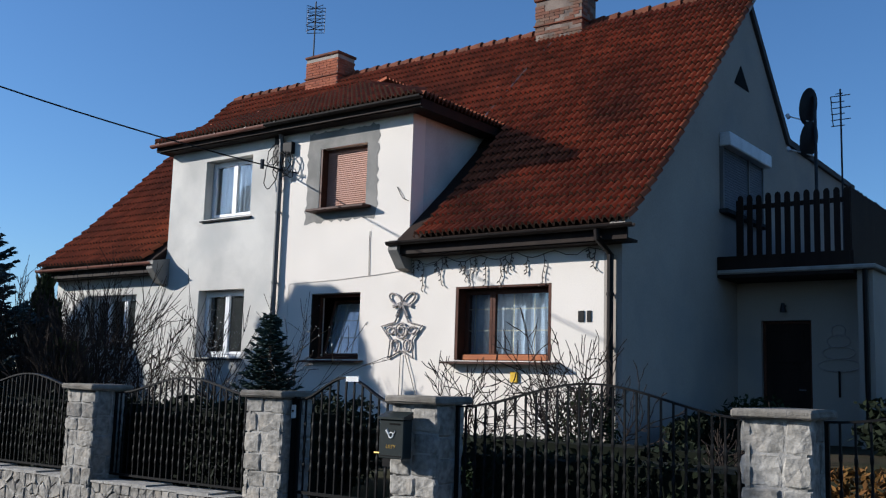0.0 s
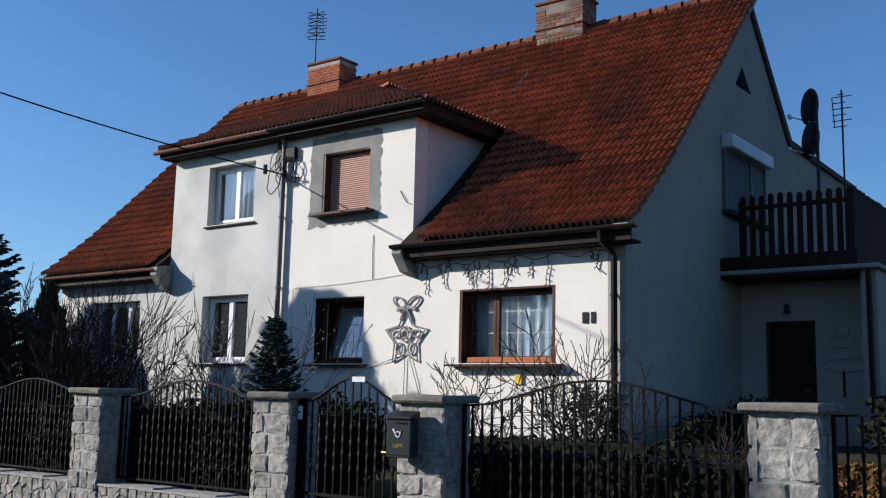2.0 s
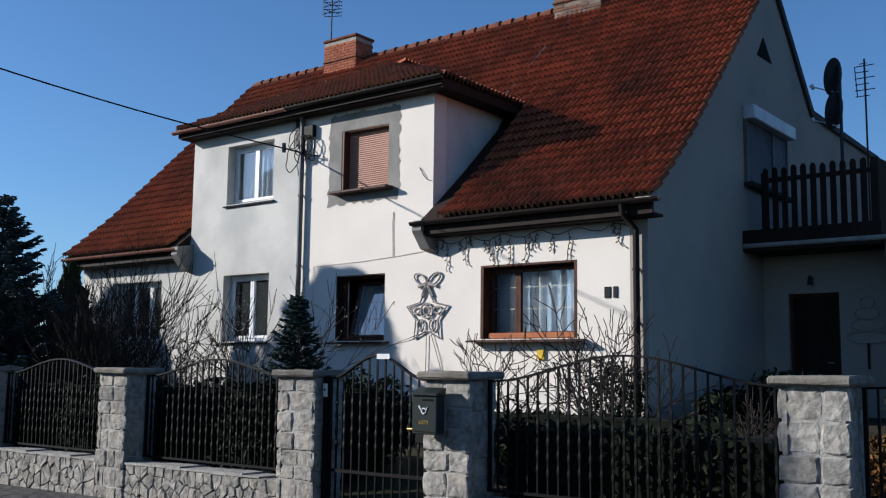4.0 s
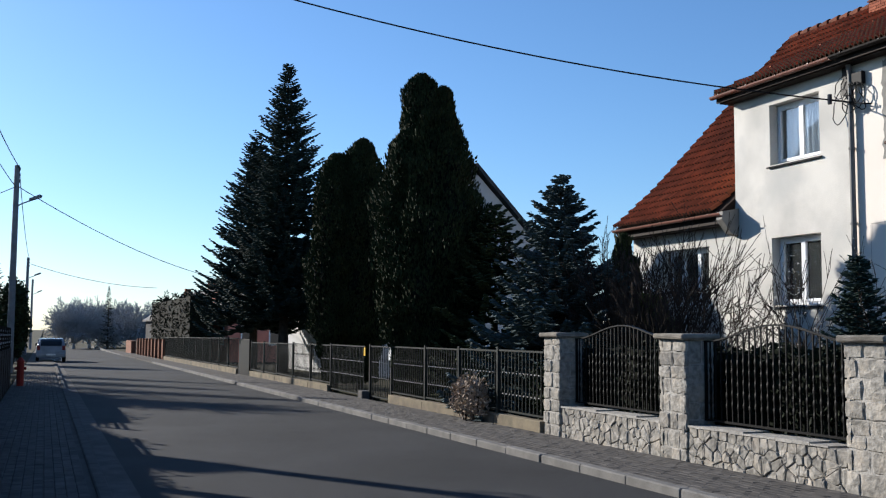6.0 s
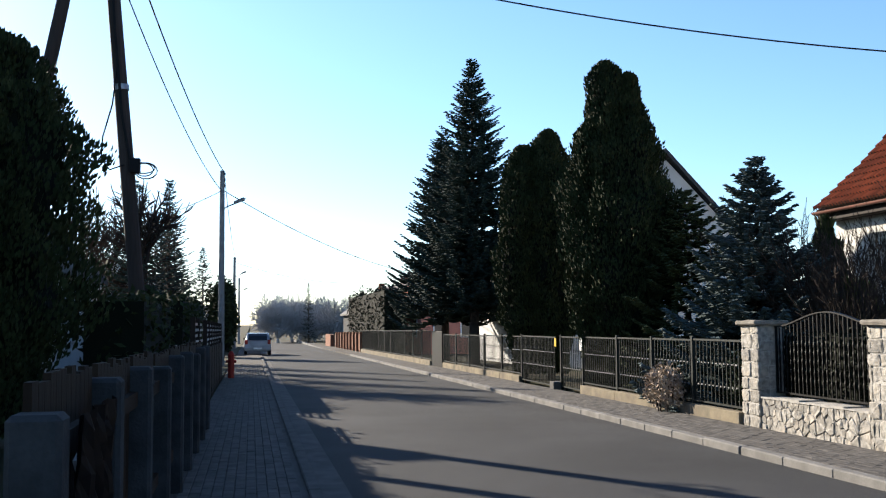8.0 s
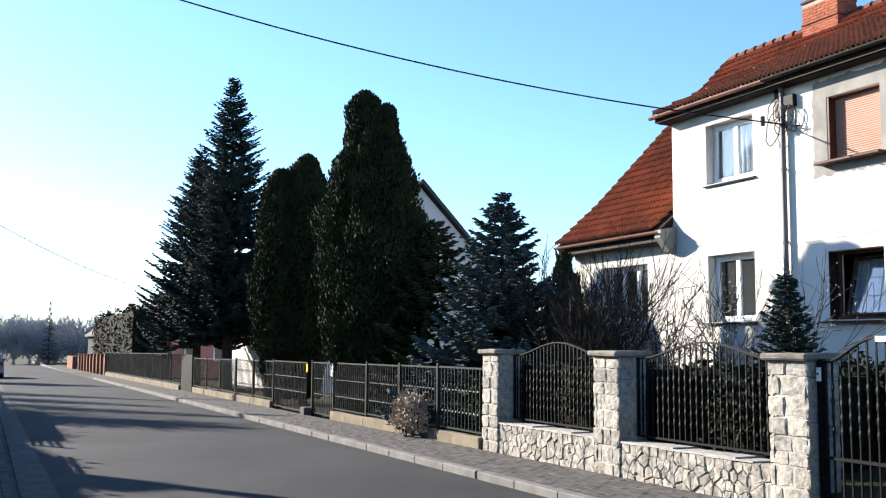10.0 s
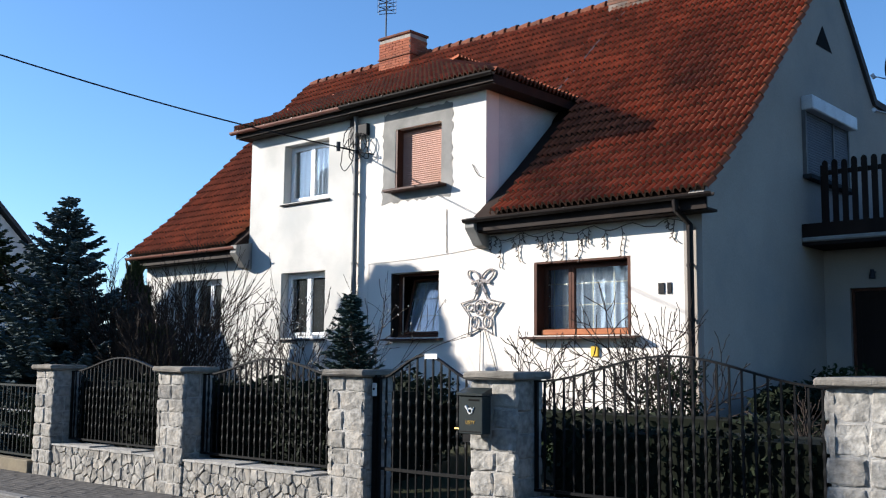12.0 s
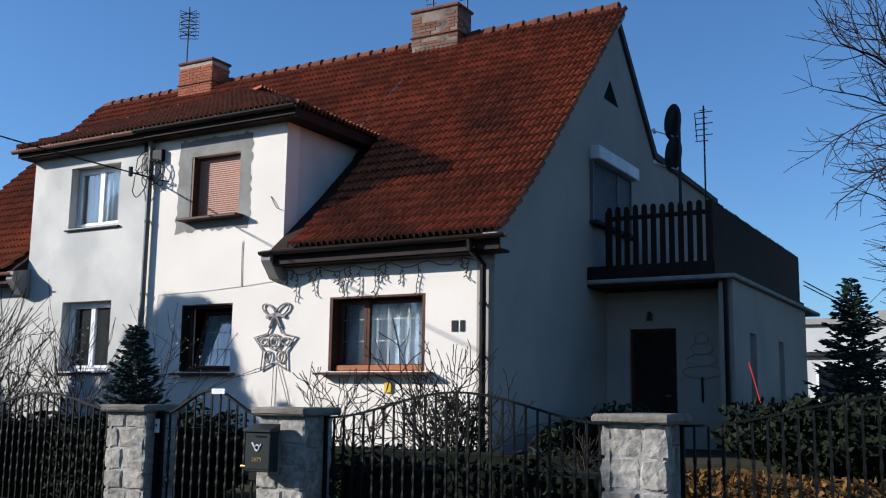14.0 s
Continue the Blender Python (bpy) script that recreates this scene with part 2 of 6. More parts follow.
def tube(bm, pts, r, n=6, closed=False):
    """A round tube along a line of points."""
    pts = [Vector(p) for p in pts]
    rings = []
    for i, p in enumerate(pts):
        a = pts[i - 1] if i > 0 or closed else p
        b = pts[(i + 1) % len(pts)] if i < len(pts) - 1 or closed else p
        d = (b - a).normalized()
        up = Vector((0, 0, 1)) if abs(d.z) < 0.9 else Vector((0, 1, 0))
        s = d.cross(up).normalized()
        u = s.cross(d)
        rr = r[i] if isinstance(r, (list, tuple)) else r
        rings.append([bm.verts.new(p + (s * math.cos(k * math.tau / n) + u * math.sin(k * math.tau / n)) * rr) for k in range(n)])
    for i in range(len(rings) - (0 if closed else 1)):
        q = rings[(i + 1) % len(rings)]
        for k in range(n):
            bm.faces.new((rings[i][k], rings[i][(k + 1) % n], q[(k + 1) % n], q[k]))
    return bm


def prism(bm, pts, axis, a, b):
    """A closed outline in the plane across an axis, drawn out from a to b."""
    def at(p, w):
        return {"x": (w, p[0], p[1]), "y": (p[0], w, p[1]), "z": (p[0], p[1], w)}[axis]
    A = [bm.verts.new(at(p, a)) for p in pts]
    B = [bm.verts.new(at(p, b)) for p in pts]
    bm.faces.new(A)
    bm.faces.new(B[::-1])
    for i in range(len(pts)):
        j = (i + 1) % len(pts)
        bm.faces.new((A[i], B[i], B[j], A[j]))
    bmesh.ops.recalc_face_normals(bm, faces=bm.faces[:])
    return bm


class Bag:
    """Many small pieces joined into one mesh."""

    def __init__(self):
        self.v, self.f, self.n = [], [], 0

    def add(self, verts, faces, m=None):
        v = np.asarray(verts, float)
        if m is not None:
            a = np.array(m)
            v = v @ a[:3, :3].T + a[:3, 3]
        self.v.append(v)
        self.f.extend([tuple(i + self.n for i in f) for f in faces])
        self.n += len(v)

    def made(self, name, material, parent=None, smooth=False):
        ob = new(name, mesh_of(name, np.concatenate(self.v) if self.v else [], self.f, material, smooth))
        if parent:
            ob.parent = parent
        return ob


# ---- ground, road, pavements ----
def ground_sheet():
    xs = [-1500, -400, -140, -80, -50, -30, -20, -14.4, -14.2, -10, -6, -2, 2, 10, 40, 400, 1500]
    ys = [-1500, -300, -60, -10, -1.02, -0.97, 7.15, 7.35, 9, 11, 13, 30, 80, 300, 1500]
    def h(x, y):
        g = ground_z(min(x, 200))
        if y <= -1.0:
            return g - 0.02
        if y <= 7.2:
            return g - 0.35
        if x < -14.3:
            return g + 0.02
        return g + 0.15 + 0.65 * min(1, max(0, (y - 7.3) / 5.5))
    v = [(x, y, h(x, y)) for x in xs for y in ys]
    n = len(ys)
    f = [(i * n + j, (i + 1) * n + j, (i + 1) * n + j + 1, i * n + j + 1) for i in range(len(xs) - 1) for j in range(n - 1)]
    return tagged(new("ground", mesh_of("ground", v, f, M["soil"])), "winter lawn and garden soil in brown and green", "ground", kind="structure")


def strip(name, y0, y1, z0, z1, material, label, category, x0=-140.0, x1=25.0):
    bm = bmesh.new()
    a = [(x0, ground_z(x0)), (x1, ground_z(x1))]
    v = [bm.verts.new((x, y, g + z)) for x, g in a for y, z in ((y0, z0), (y1, z0), (y1, z1), (y0, z1))]
    for q in ((0, 1, 2, 3), (7, 6, 5, 4), (0, 4, 5, 1), (1, 5, 6, 2), (2, 6, 7, 3), (3, 7, 4, 0)):
        bm.faces.new([v[i] for i in q])
    bmesh.ops.recalc_face_normals(bm, faces=bm.faces[:])
    ob = part(name, bm, material, None)
    return tagged(ob, label, category, kind="structure")


ground_sheet()
road = strip("road", 0.54, 5.74, -0.4, -0.09, M["asphalt"], "worn grey asphalt street with patches and shadows", "road")
pave_far = strip("pavement_1", 5.88, 7.16, -0.4, -0.03, M["sand"], "grey block paved footway beside the stone fence", "pavement")
pave_near = strip("pavement_2", -0.98, 0.41, -0.4, -0.03, M["sand"], "shaded grey block paved footway", "pavement")


def kerbs(name, y0, y1, label, surface):
    top = thing(name, label, "kerb", kind="structure")
    me = boxed(-0.495, 0.495, y0, y1, -0.35, 0.005, 0.015)
    first = part("kerb_stone", me, surface, top)
    first.location = (-60.0, 0, ground_z(-60))
    for i in range(1, 75):
        x = -60.0 + i
        piece("kerb_stone", first.data, top, pose(x, 0, ground_z(x) + random.uniform(-0.006, 0.006), 0, 0, random.uniform(-0.2, 0.2)))
    part("kerb_run", box(bmesh.new(), -140, -60.6, y0, y1, -1.2, ground_z(-100)), surface, top)


kerbs("kerb_far", 5.74, 5.88, "pale concrete kerb stones along the sunlit footway", M["kerb"])
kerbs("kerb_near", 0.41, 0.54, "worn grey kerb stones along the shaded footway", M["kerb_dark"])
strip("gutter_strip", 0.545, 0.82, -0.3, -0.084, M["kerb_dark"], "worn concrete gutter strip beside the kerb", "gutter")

# ---- the semi-detached house ----
XL, XR, XM, YF, YR = -21.5, -6.75, -14.25, 13.5, 18.85
DL, DR = -17.5, -10.85
house = thing("semi_detached_house", "white plastered pair of houses under a red clay tile roof", "house")
OPEN_L = [(-20.25, -18.45, 2.15, 3.48), (-16.38, -15.0, 2.12, 3.48), (-16.38, -14.97, 4.96, 6.2)]
OPEN_R = [(-13.14, -11.93, 2.1, 3.31), (-9.81, -7.96, 2.1, 3.32), (-13.08, -11.9, 4.89, 6.07)]


def facade(name, x0, x1, openings, material, label):
    """A wall with its openings cut through, on one grid so that the plaster is one surface."""
    tops = [(-30, 4.3), (DL, 6.55), (DR, 4.3)]
    xs = sorted({x0, x1, *[v for o in openings for v in o[:2]], *[t[0] for t in tops if x0 < t[0] < x1]})
    zs = sorted({0.3, 4.3, 6.55, *[v for o in openings for v in o[2:]]})
    def solid(x, z):
        return x0 < x < x1 and 0.3 < z < [t[1] for t in tops if t[0] <= x][-1] and not any(a < x < b and c < z < d for a, b, c, d in openings)
    bm = bmesh.new()
    made = {}
    def v(x, y, z):
        k = (round(x, 4), y, round(z, 4))
        if k not in made:
            made[k] = bm.verts.new(k)
        return made[k]
    y0, y1 = YF, YF + 0.36
    for a, b in zip(xs, xs[1:]):
        for c, d in zip(zs, zs[1:]):
            mx, mz = (a + b) / 2, (c + d) / 2
            if not solid(mx, mz):
                continue
            bm.faces.new((v(a, y0, c), v(b, y0, c), v(b, y0, d), v(a, y0, d)))
            bm.faces.new((v(a, y1, d), v(b, y1, d), v(b, y1, c), v(a, y1, c)))
            for p, q, px, pz in (((a, c), (a, d), a - 0.01, mz), ((b, d), (b, c), b + 0.01, mz), ((a, d), (b, d), mx, d + 0.01), ((b, c), (a, c), mx, c - 0.01)):
                if not solid(px, pz):
                    bm.faces.new((v(p[0], y0, p[1]), v(q[0], y0, q[1]), v(q[0], y1, q[1]), v(p[0], y1, p[1])))
    bmesh.ops.recalc_face_normals(bm, faces=bm.faces[:])
    return part(name, bm, material, house, label)


facade("wall", XL, XM + 0.12, OPEN_L, M["plaster_grey"], "grey-white weathered plaster front wall")
facade("wall", XM + 0.12, XR - 0.3, OPEN_R, M["plaster_white"], "bright white plaster front wall")
GABLE = [(13.5, 0.3), (13.5, 4.33), (14.4, 5.08), (18.85, 9.55), (21.15, 7.12), (26.2, 7.0), (26.2, 0.3)]
part("gable_wall", prism(bmesh.new(), GABLE, "x", XR - 0.3, XR), M["plaster_gable_shade"], house, "shaded pale plaster gable wall")
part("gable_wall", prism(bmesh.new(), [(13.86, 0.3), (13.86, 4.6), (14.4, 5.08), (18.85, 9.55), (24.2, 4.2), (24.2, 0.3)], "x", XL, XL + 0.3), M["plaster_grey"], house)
part("rear_wall", boxed(XL + 0.31, XR - 0.31, 23.9, 24.2, 0.3, 6.9), M["plaster_gable_shade"], house)
# Grey plaster on the right cheek puts its shade into the colour.
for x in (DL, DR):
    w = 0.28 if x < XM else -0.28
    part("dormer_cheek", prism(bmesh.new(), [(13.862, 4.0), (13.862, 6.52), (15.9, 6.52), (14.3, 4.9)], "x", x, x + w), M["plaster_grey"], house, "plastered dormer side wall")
# Inner surfaces added behind the panes, painted dark as unlit rooms.
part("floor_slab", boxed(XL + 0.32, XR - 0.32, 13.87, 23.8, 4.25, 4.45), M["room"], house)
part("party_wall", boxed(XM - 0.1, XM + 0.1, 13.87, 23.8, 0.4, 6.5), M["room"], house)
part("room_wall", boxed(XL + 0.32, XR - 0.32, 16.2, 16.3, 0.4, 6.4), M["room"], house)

# ---- roof ----
PROFILE = [(13.1, 4.13), (13.55, 4.50), (14.4, 5.24), (18.85, 9.72)]


def on_profile(s):
    for (y0, z0), (y1, z1) in zip(PROFILE, PROFILE[1:]):
        d = math.hypot(y1 - y0, z1 - z0)
        if s <= d or (y1, z1) == PROFILE[-1]:
            return y0 + (y1 - y0) * s / d, z0 + (z1 - z0) * s / d, math.degrees(math.atan2(z1 - z0, y1 - y0))
        s -= d


SLOPE = sum(math.hypot(b[0] - a[0], b[1] - a[1]) for a, b in zip(PROFILE, PROFILE[1:]))
EX0, EX1, EY, EZ, SF, SS = -17.72, -10.42, 13.16, 6.64, 0.55, 0.40


def dormer_z(x, y):
    return EZ + min(SF * (y - EY), SS * (EX1 - x), SS * (x - EX0))


def main_z(y):
    for (y0, z0), (y1, z1) in zip(PROFILE, PROFILE[1:]):
        if y <= y1:
            return z0 + (z1 - z0) * (y - y0) / (y1 - y0)
    return 9.72


TW, TL = 0.118, 0.29
prof = [(0.0, 0.0), (0.026, -0.006), (0.038, 0.03), (0.052, 0.062), (0.074, 0.076), (0.096, 0.062), (0.109, 0.03), (0.118, -0.006)]
tv = [(u, 0.0, h + 0.05) for u, h in prof] + [(u, TL + 0.04, h) for u, h in prof] + [(u, 0.0, h) for u, h in prof]
nf = len(prof)
tf = [(i, i + 1, nf + i + 1, nf + i) for i in range(nf - 1)] + [(2 * nf + i, 2 * nf + i + 1, i + 1, i) for i in range(nf - 1)]
tile_mesh = mesh_of("tile", tv, tf, M["tile"])
tile_mesh.materials.append(M["tile_moss_shade"])
# Butt ends and the trough edge take the painted shade and moss.
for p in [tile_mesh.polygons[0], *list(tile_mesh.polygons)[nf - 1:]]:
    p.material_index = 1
butt = Bag()
roof = part("roof", prism(bmesh.new(), [(15.5, 6.27), (18.85, 9.65), (18.85, 9.45), (15.5, 6.07)], "x", -21.75, -6.77), M["batten"], house, "red clay pantile roof, moss stained, shade painted into the tile joints")
for a, b in ((-21.75, DL - 0.02), (DR + 0.02, -6.77)):
    part("roof_deck", prism(bmesh.new(), [*[(y, z - 0.03) for y, z in PROFILE[:3]], (15.5, 6.24), (15.5, 6.04), *[(y + 0.1, z - 0.17) for y, z in PROFILE[2::-1]]], "x", a, b), M["batten"], roof)
part("rear_roof", prism(bmesh.new(), [(18.85, 9.7), (21.3, 7.2), (26.4, 7.1), (26.4, 6.98), (21.2, 7.06), (18.85, 9.5)], "x", -21.75, -6.68), M["slate"], roof, "dark rear roof edge")
rest, singles = Bag(), []
for j in range(int(SLOPE / TL)):
    y, z, a = on_profile(j * TL)
    y2, z2, _ = on_profile((j + 0.5) * TL)
    for i in range(int(15.4 / TW)):
        x = -21.76 + i * TW
        xm = x + TW / 2
        if EX0 < xm < EX1 and y2 < 17.8 and z2 < dormer_z(xm, y2) + 0.03 or (DL - 0.02 < xm < DR and y2 < 15.0):
            continue
        m = Matrix.Translation((x, y, z + random.uniform(0, 0.014))) @ Euler((radians(a + random.uniform(-1.0, 1.0)), 0, radians(random.uniform(-0.5, 0.5)))).to_matrix().to_4x4()
        if x > -10.5 and j < 14 and len(singles) < 290:
            singles.append(m)
        else:
            rest.add(tv[:2 * nf], tf[1:nf - 1], m)
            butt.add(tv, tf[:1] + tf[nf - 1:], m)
# dormer roof: a front slope and two side slopes
hs = math.hypot(1, SF)
for j in range(16):
    s = j * TL
    y, z = EY + s / hs, EZ + s * SF / hs
    ym = y + 0.5 * TL / hs
    for i in range(int((EX1 - EX0) / TW) + 1):
        x = EX0 + i * TW
        lim = min(SS * (EX1 - x - 0.1), SS * (x + 0.1 - EX0))
        if lim >= SF * (ym - EY) - 0.05 and z < 9.3:
            m = Matrix.Translation((x, y, z + 0.01 + random.uniform(0, 0.012))) @ Euler((math.atan(SF) + radians(random.uniform(-1, 1)), 0, 0)).to_matrix().to_4x4()
            rest.add(tv[:2 * nf], tf[1:nf - 1], m)
            butt.add(tv, tf[:1] + tf[nf - 1:], m)
hs2 = math.hypot(1, SS)
for side in (1, -1):
    for j in range(15):
        s = j * TL
        d, z = s / hs2, EZ + s * SS / hs2
        x = EX1 - d if side > 0 else EX0 + d
        for i in range(35):
            y = EY + i * TW
            if SF * (y + 0.1 - EY) < SS * (d + 0.1) or main_z(y + 0.1) > z + 0.1 or abs(x - XM) < 0.1:
                continue
            turn = Euler((math.atan(SS), 0, radians(90 if side > 0 else -90))).to_matrix().to_4x4()
            m = Matrix.Translation((x, y + (0 if side > 0 else TW), z - 0.02)) @ turn
            rest.add(tv[:2 * nf], tf[1:nf - 1], m)
            butt.add(tv, tf[:1] + tf[nf - 1:], m)
tagged(rest.made("tile_field", M["tile_rest"], roof), kind="stuff")
tagged(butt.made("tile_field_edge", M["tile_moss_shade"], roof), kind="stuff")
bm = bmesh.new()
apex = EZ + SS * (EX1 - EX0) / 2
ay = EY + (apex - EZ) / SF
vv = [bm.verts.new(p) for p in ((EX0, EY, EZ - 0.01), (EX1, EY, EZ - 0.01), ((EX0 + EX1) / 2, ay, apex - 0.01), (EX1, 15.8, EZ - 0.01), (EX0, 15.8, EZ - 0.01), ((EX0 + EX1) / 2, 17.7, apex - 0.01))]
for f in ((0, 1, 2), (1, 3, 5, 2), (4, 0, 2, 5), (3, 1, 0, 4)):
    bm.faces.new([vv[i] for i in f])
part("dormer_deck", bm, M["batten"], roof)
part("fascia", boxed(EX0 + 0.03, EX1 - 0.03, EY + 0.03, EY + 0.07, EZ - 0.15, EZ - 0.02), M["dark_wood"], roof, "dark stained eaves board")
part("fascia", boxed(EX1 - 0.07, EX1 - 0.03, EY + 0.072, 15.7, EZ - 0.19, EZ - 0.02), M["dark_wood"], roof, "dark stained eaves board")
part("soffit", boxed(EX0 + 0.08, EX1 - 0.072, EY + 0.075, 15.6, EZ - 0.17, EZ - 0.12), M["dark_wood"], roof)


def gutter(x0, x1, y, z, material, label):
    bm = bmesh.new()
    n = 7
    rows = []
    for x in (x0, x1):
        rows.append([bm.verts.new((x, y - 0.065 * math.cos(math.pi * k / n), z - 0.065 * math.sin(math.pi * k / n))) for k in range(n + 1)]
                    + [bm.verts.new((x, y + 0.057 * math.cos(math.pi * k / n), z - 0.057 * math.sin(math.pi * k / n))) for k in range(n + 1)])
    for k in range(2 * n + 2):
        q = (k + 1) % (2 * n + 2)
        bm.faces.new((rows[0][k], rows[0][q], rows[1][q], rows[1][k]))
    bm.faces.new(rows[0]), bm.faces.new(rows[1][::-1])
    for x in np.arange(x0 + 0.3, x1, 0.9):
        box(bm, x, x + 0.03, y - 0.072, y + 0.07, z - 0.01, z + 0.004)
    return part("gutter", bm, material, house, label)


gutter(EX0 - 0.05, XM + 0.0, EY - 0.04, EZ - 0.01, M["gutter_red"], "reddish brown half-round gutter")
gutter(XM + 0.005, EX1 + 0.03, EY - 0.04, EZ + 0.0, M["gutter"], "dark half-round gutter")
gutter(DR - 0.12, -6.35, 13.05, 4.09, M["gutter"], "dark half-round gutter")
gutter(-21.7, DL + 0.1, 13.05, 4.09, M["gutter_red"], "reddish brown half-round gutter")
for a, b in ((DR + 0.02, -6.5), (-21.65, DL - 0.02)):
    part("eaves_board", boxed(a, b, 13.15, 13.19, 3.88, 4.09), M["dark_wood"], house, "dark stained eaves board")
    part("soffit", boxed(a, b, 13.19, 13.498, 3.86, 3.9), M["dark_wood"], house)
for x, sgn in ((DR + 0.02, 1), (DL - 0.02, -1)):
    part("eaves_bracket", prism(bmesh.new(), [(13.499, 3.62), (13.499, 4.2), (13.08, 4.12), (13.06, 3.95), (13.3, 3.66)], "x", x - 0.1 - 0.03 * sgn, x + 0.1 - 0.03 * sgn), M["patch"], house, "grey rendered bracket at the end of the eaves")
bm = bmesh.new()
ridge = part("ridge_cap", rod(bm, (0, 0, 0), (0.40, 0, 0), 0.088, 0.135, 10), M["ridge"], roof)
ridge.location = (-21.8, YR, 9.70)
for i in range(1, 42):
    piece("ridge_cap", ridge.data, roof, pose(-21.8 + i * 0.36, YR, 9.70 + random.uniform(-0.008, 0.008), 0, 0, 0))
VERGE = [*[(y, z - 0.025) for y, z in PROFILE], (18.85, 9.5), *[(y + 0.1, z - 0.15) for y, z in PROFILE[2::-1]]]
part("verge_soffit", prism(bmesh.new(), VERGE, "x", -6.765, -6.52), M["plaster_gable_shade"], roof, "plastered roof verge")


def downpipe(pts, r, material, label):
    bm = tube(bmesh.new(), pts, r, 10)
    z0, z1 = pts[-1][2], pts[1][2]
    x, y = pts[-1][0], pts[-1][1]
    for k in range(1, 4):
        zz = z0 + (z1 - z0) * k / 4
        rod(bm, (x, y, zz - 0.02), (x, y, zz + 0.02), r + 0.012, None, 10)
        box(bm, x - 0.015, x + 0.015, y, YF, zz - 0.012, zz + 0.012)
    return part("downpipe", bm, material, house, label)


downpipe([(-14.08, 13.38, 6.5), (-14.08, 13.42, 6.3), (-14.08, 13.42, 0.8)], 0.05, M["pipe_grey"], "grey round downpipe")
downpipe([(-6.95, 13.06, 4.07), (-6.95, 13.08, 3.9), (-6.9, 13.41, 3.7), (-6.9, 13.41, 0.7)], 0.05, M["gutter"], "dark brown round downpipe")
part("wall_gap", boxed(-14.32, -14.14, 13.46, 13.498, 5.95, 6.5), M["gutter"], house, "dark cable duct under the eaves")

# ---- chimneys ----
def chimney(x0, x1, y0, y1, z0, z1, brick, cap_mat, label, plain):
    top = part("chimney", boxed(x0 + 0.02, x1 - 0.02, y0 + 0.02, y1 - 0.02, z0, z1), M["soot" if plain else "mortar"], house, label)
    bl, bh = 0.25, 0.075
    me = boxed(-0.122, 0.122, -0.03, 0.03, -0.035, 0.035, 0.005)
    first = part("brick", me, M[brick], top)
    k = 0
    for face in ("f", "r"):
        a0, a1 = (x0, x1) if face == "f" else (y0 + 0.03, y1)
        rows = int((z1 - z0 - 0.1) / bh)
        for j in range(rows):
            n = int((a1 - a0) / bl)
            for i in range(n + 1):
                a = a0 + 0.125 + (i - 0.5 * (j % 2)) * bl
                a = min(max(a, a0 + 0.12), a1 - 0.12)
                z = z0 + 0.05 + j * bh
                if plain and random.random() < 0.4:
                    continue
                m = pose(a, y0 + 0.04, z) if face == "f" else pose(x1 - 0.04, a, z, 0, 0, 90)
                if k == 0:
                    first.matrix_basis = m
                else:
                    piece("brick", first.data, top, m)
                k += 1
    part("chimney_cap", boxed(x0 - 0.025, x1 + 0.025, y0 - 0.025, y1 + 0.025, z1, z1 + 0.07, 0.015), M[cap_mat], top)
    part("string_course", boxed(x0 - 0.02, x1 + 0.02, y0 - 0.02, y1 + 0.02, z0 + 0.55 * (z1 - z0), z0 + 0.55 * (z1 - z0) + 0.03), M[cap_mat], top)
    return top


chimney(-18.58, -17.42, 18.42, 19.1, 9.0, 10.24, "brick", "brick_sooty", "red brick chimney with a sooty top", False)
chimney(-11.42, -10.22, 18.42, 19.1, 9.0, 10.32, "brick_old", "brick_sooty", "weathered rendered brick chimney with metal flashing", True)
part("flashing", boxed(-11.42, -10.16, 18.33, 18.415, 9.1, 9.27), M["white_sheet"], house, "bent pale metal flashing")

# ---- windows ----
def frame_bars(x0, x1, y, z0, z1, w, d, posts=()):
    bm = bmesh.new()
    box(bm, x0, x0 + w, y, y + d, z0, z1, 0.006)
    box(bm, x1 - w, x1, y, y + d, z0, z1, 0.006)
    box(bm, x0 + w, x1 - w, y, y + d, z1 - w, z1, 0.006)
    box(bm, x0 + w, x1 - w, y, y + d, z0, z0 + w, 0.006)
    for p, pw in posts:
        box(bm, p - pw / 2, p + pw / 2, y, y + d, z0 + w, z1 - w, 0.006)
    return bm


def curtain_sheet(x0, x1, y, z0, z1, waves=9):
    n = waves * 6
    v = [(x0 + (x1 - x0) * i / n, y + 0.02 * math.sin(i * 1.05 + 0.4 * math.sin(i * 0.3)), z) for z in (z0, z1) for i in range(n + 1)]
    f = [(i, i + 1, n + 2 + i, n + 1 + i) for i in range(n)]
    return v, f


def pane(x0, x1, y, z0, z1, parent):
    ob = part("pane", boxed(x0, x1, y, y + 0.008, z0, z1), M["glass"], parent)
    ob.visible_shadow = False
    return ob


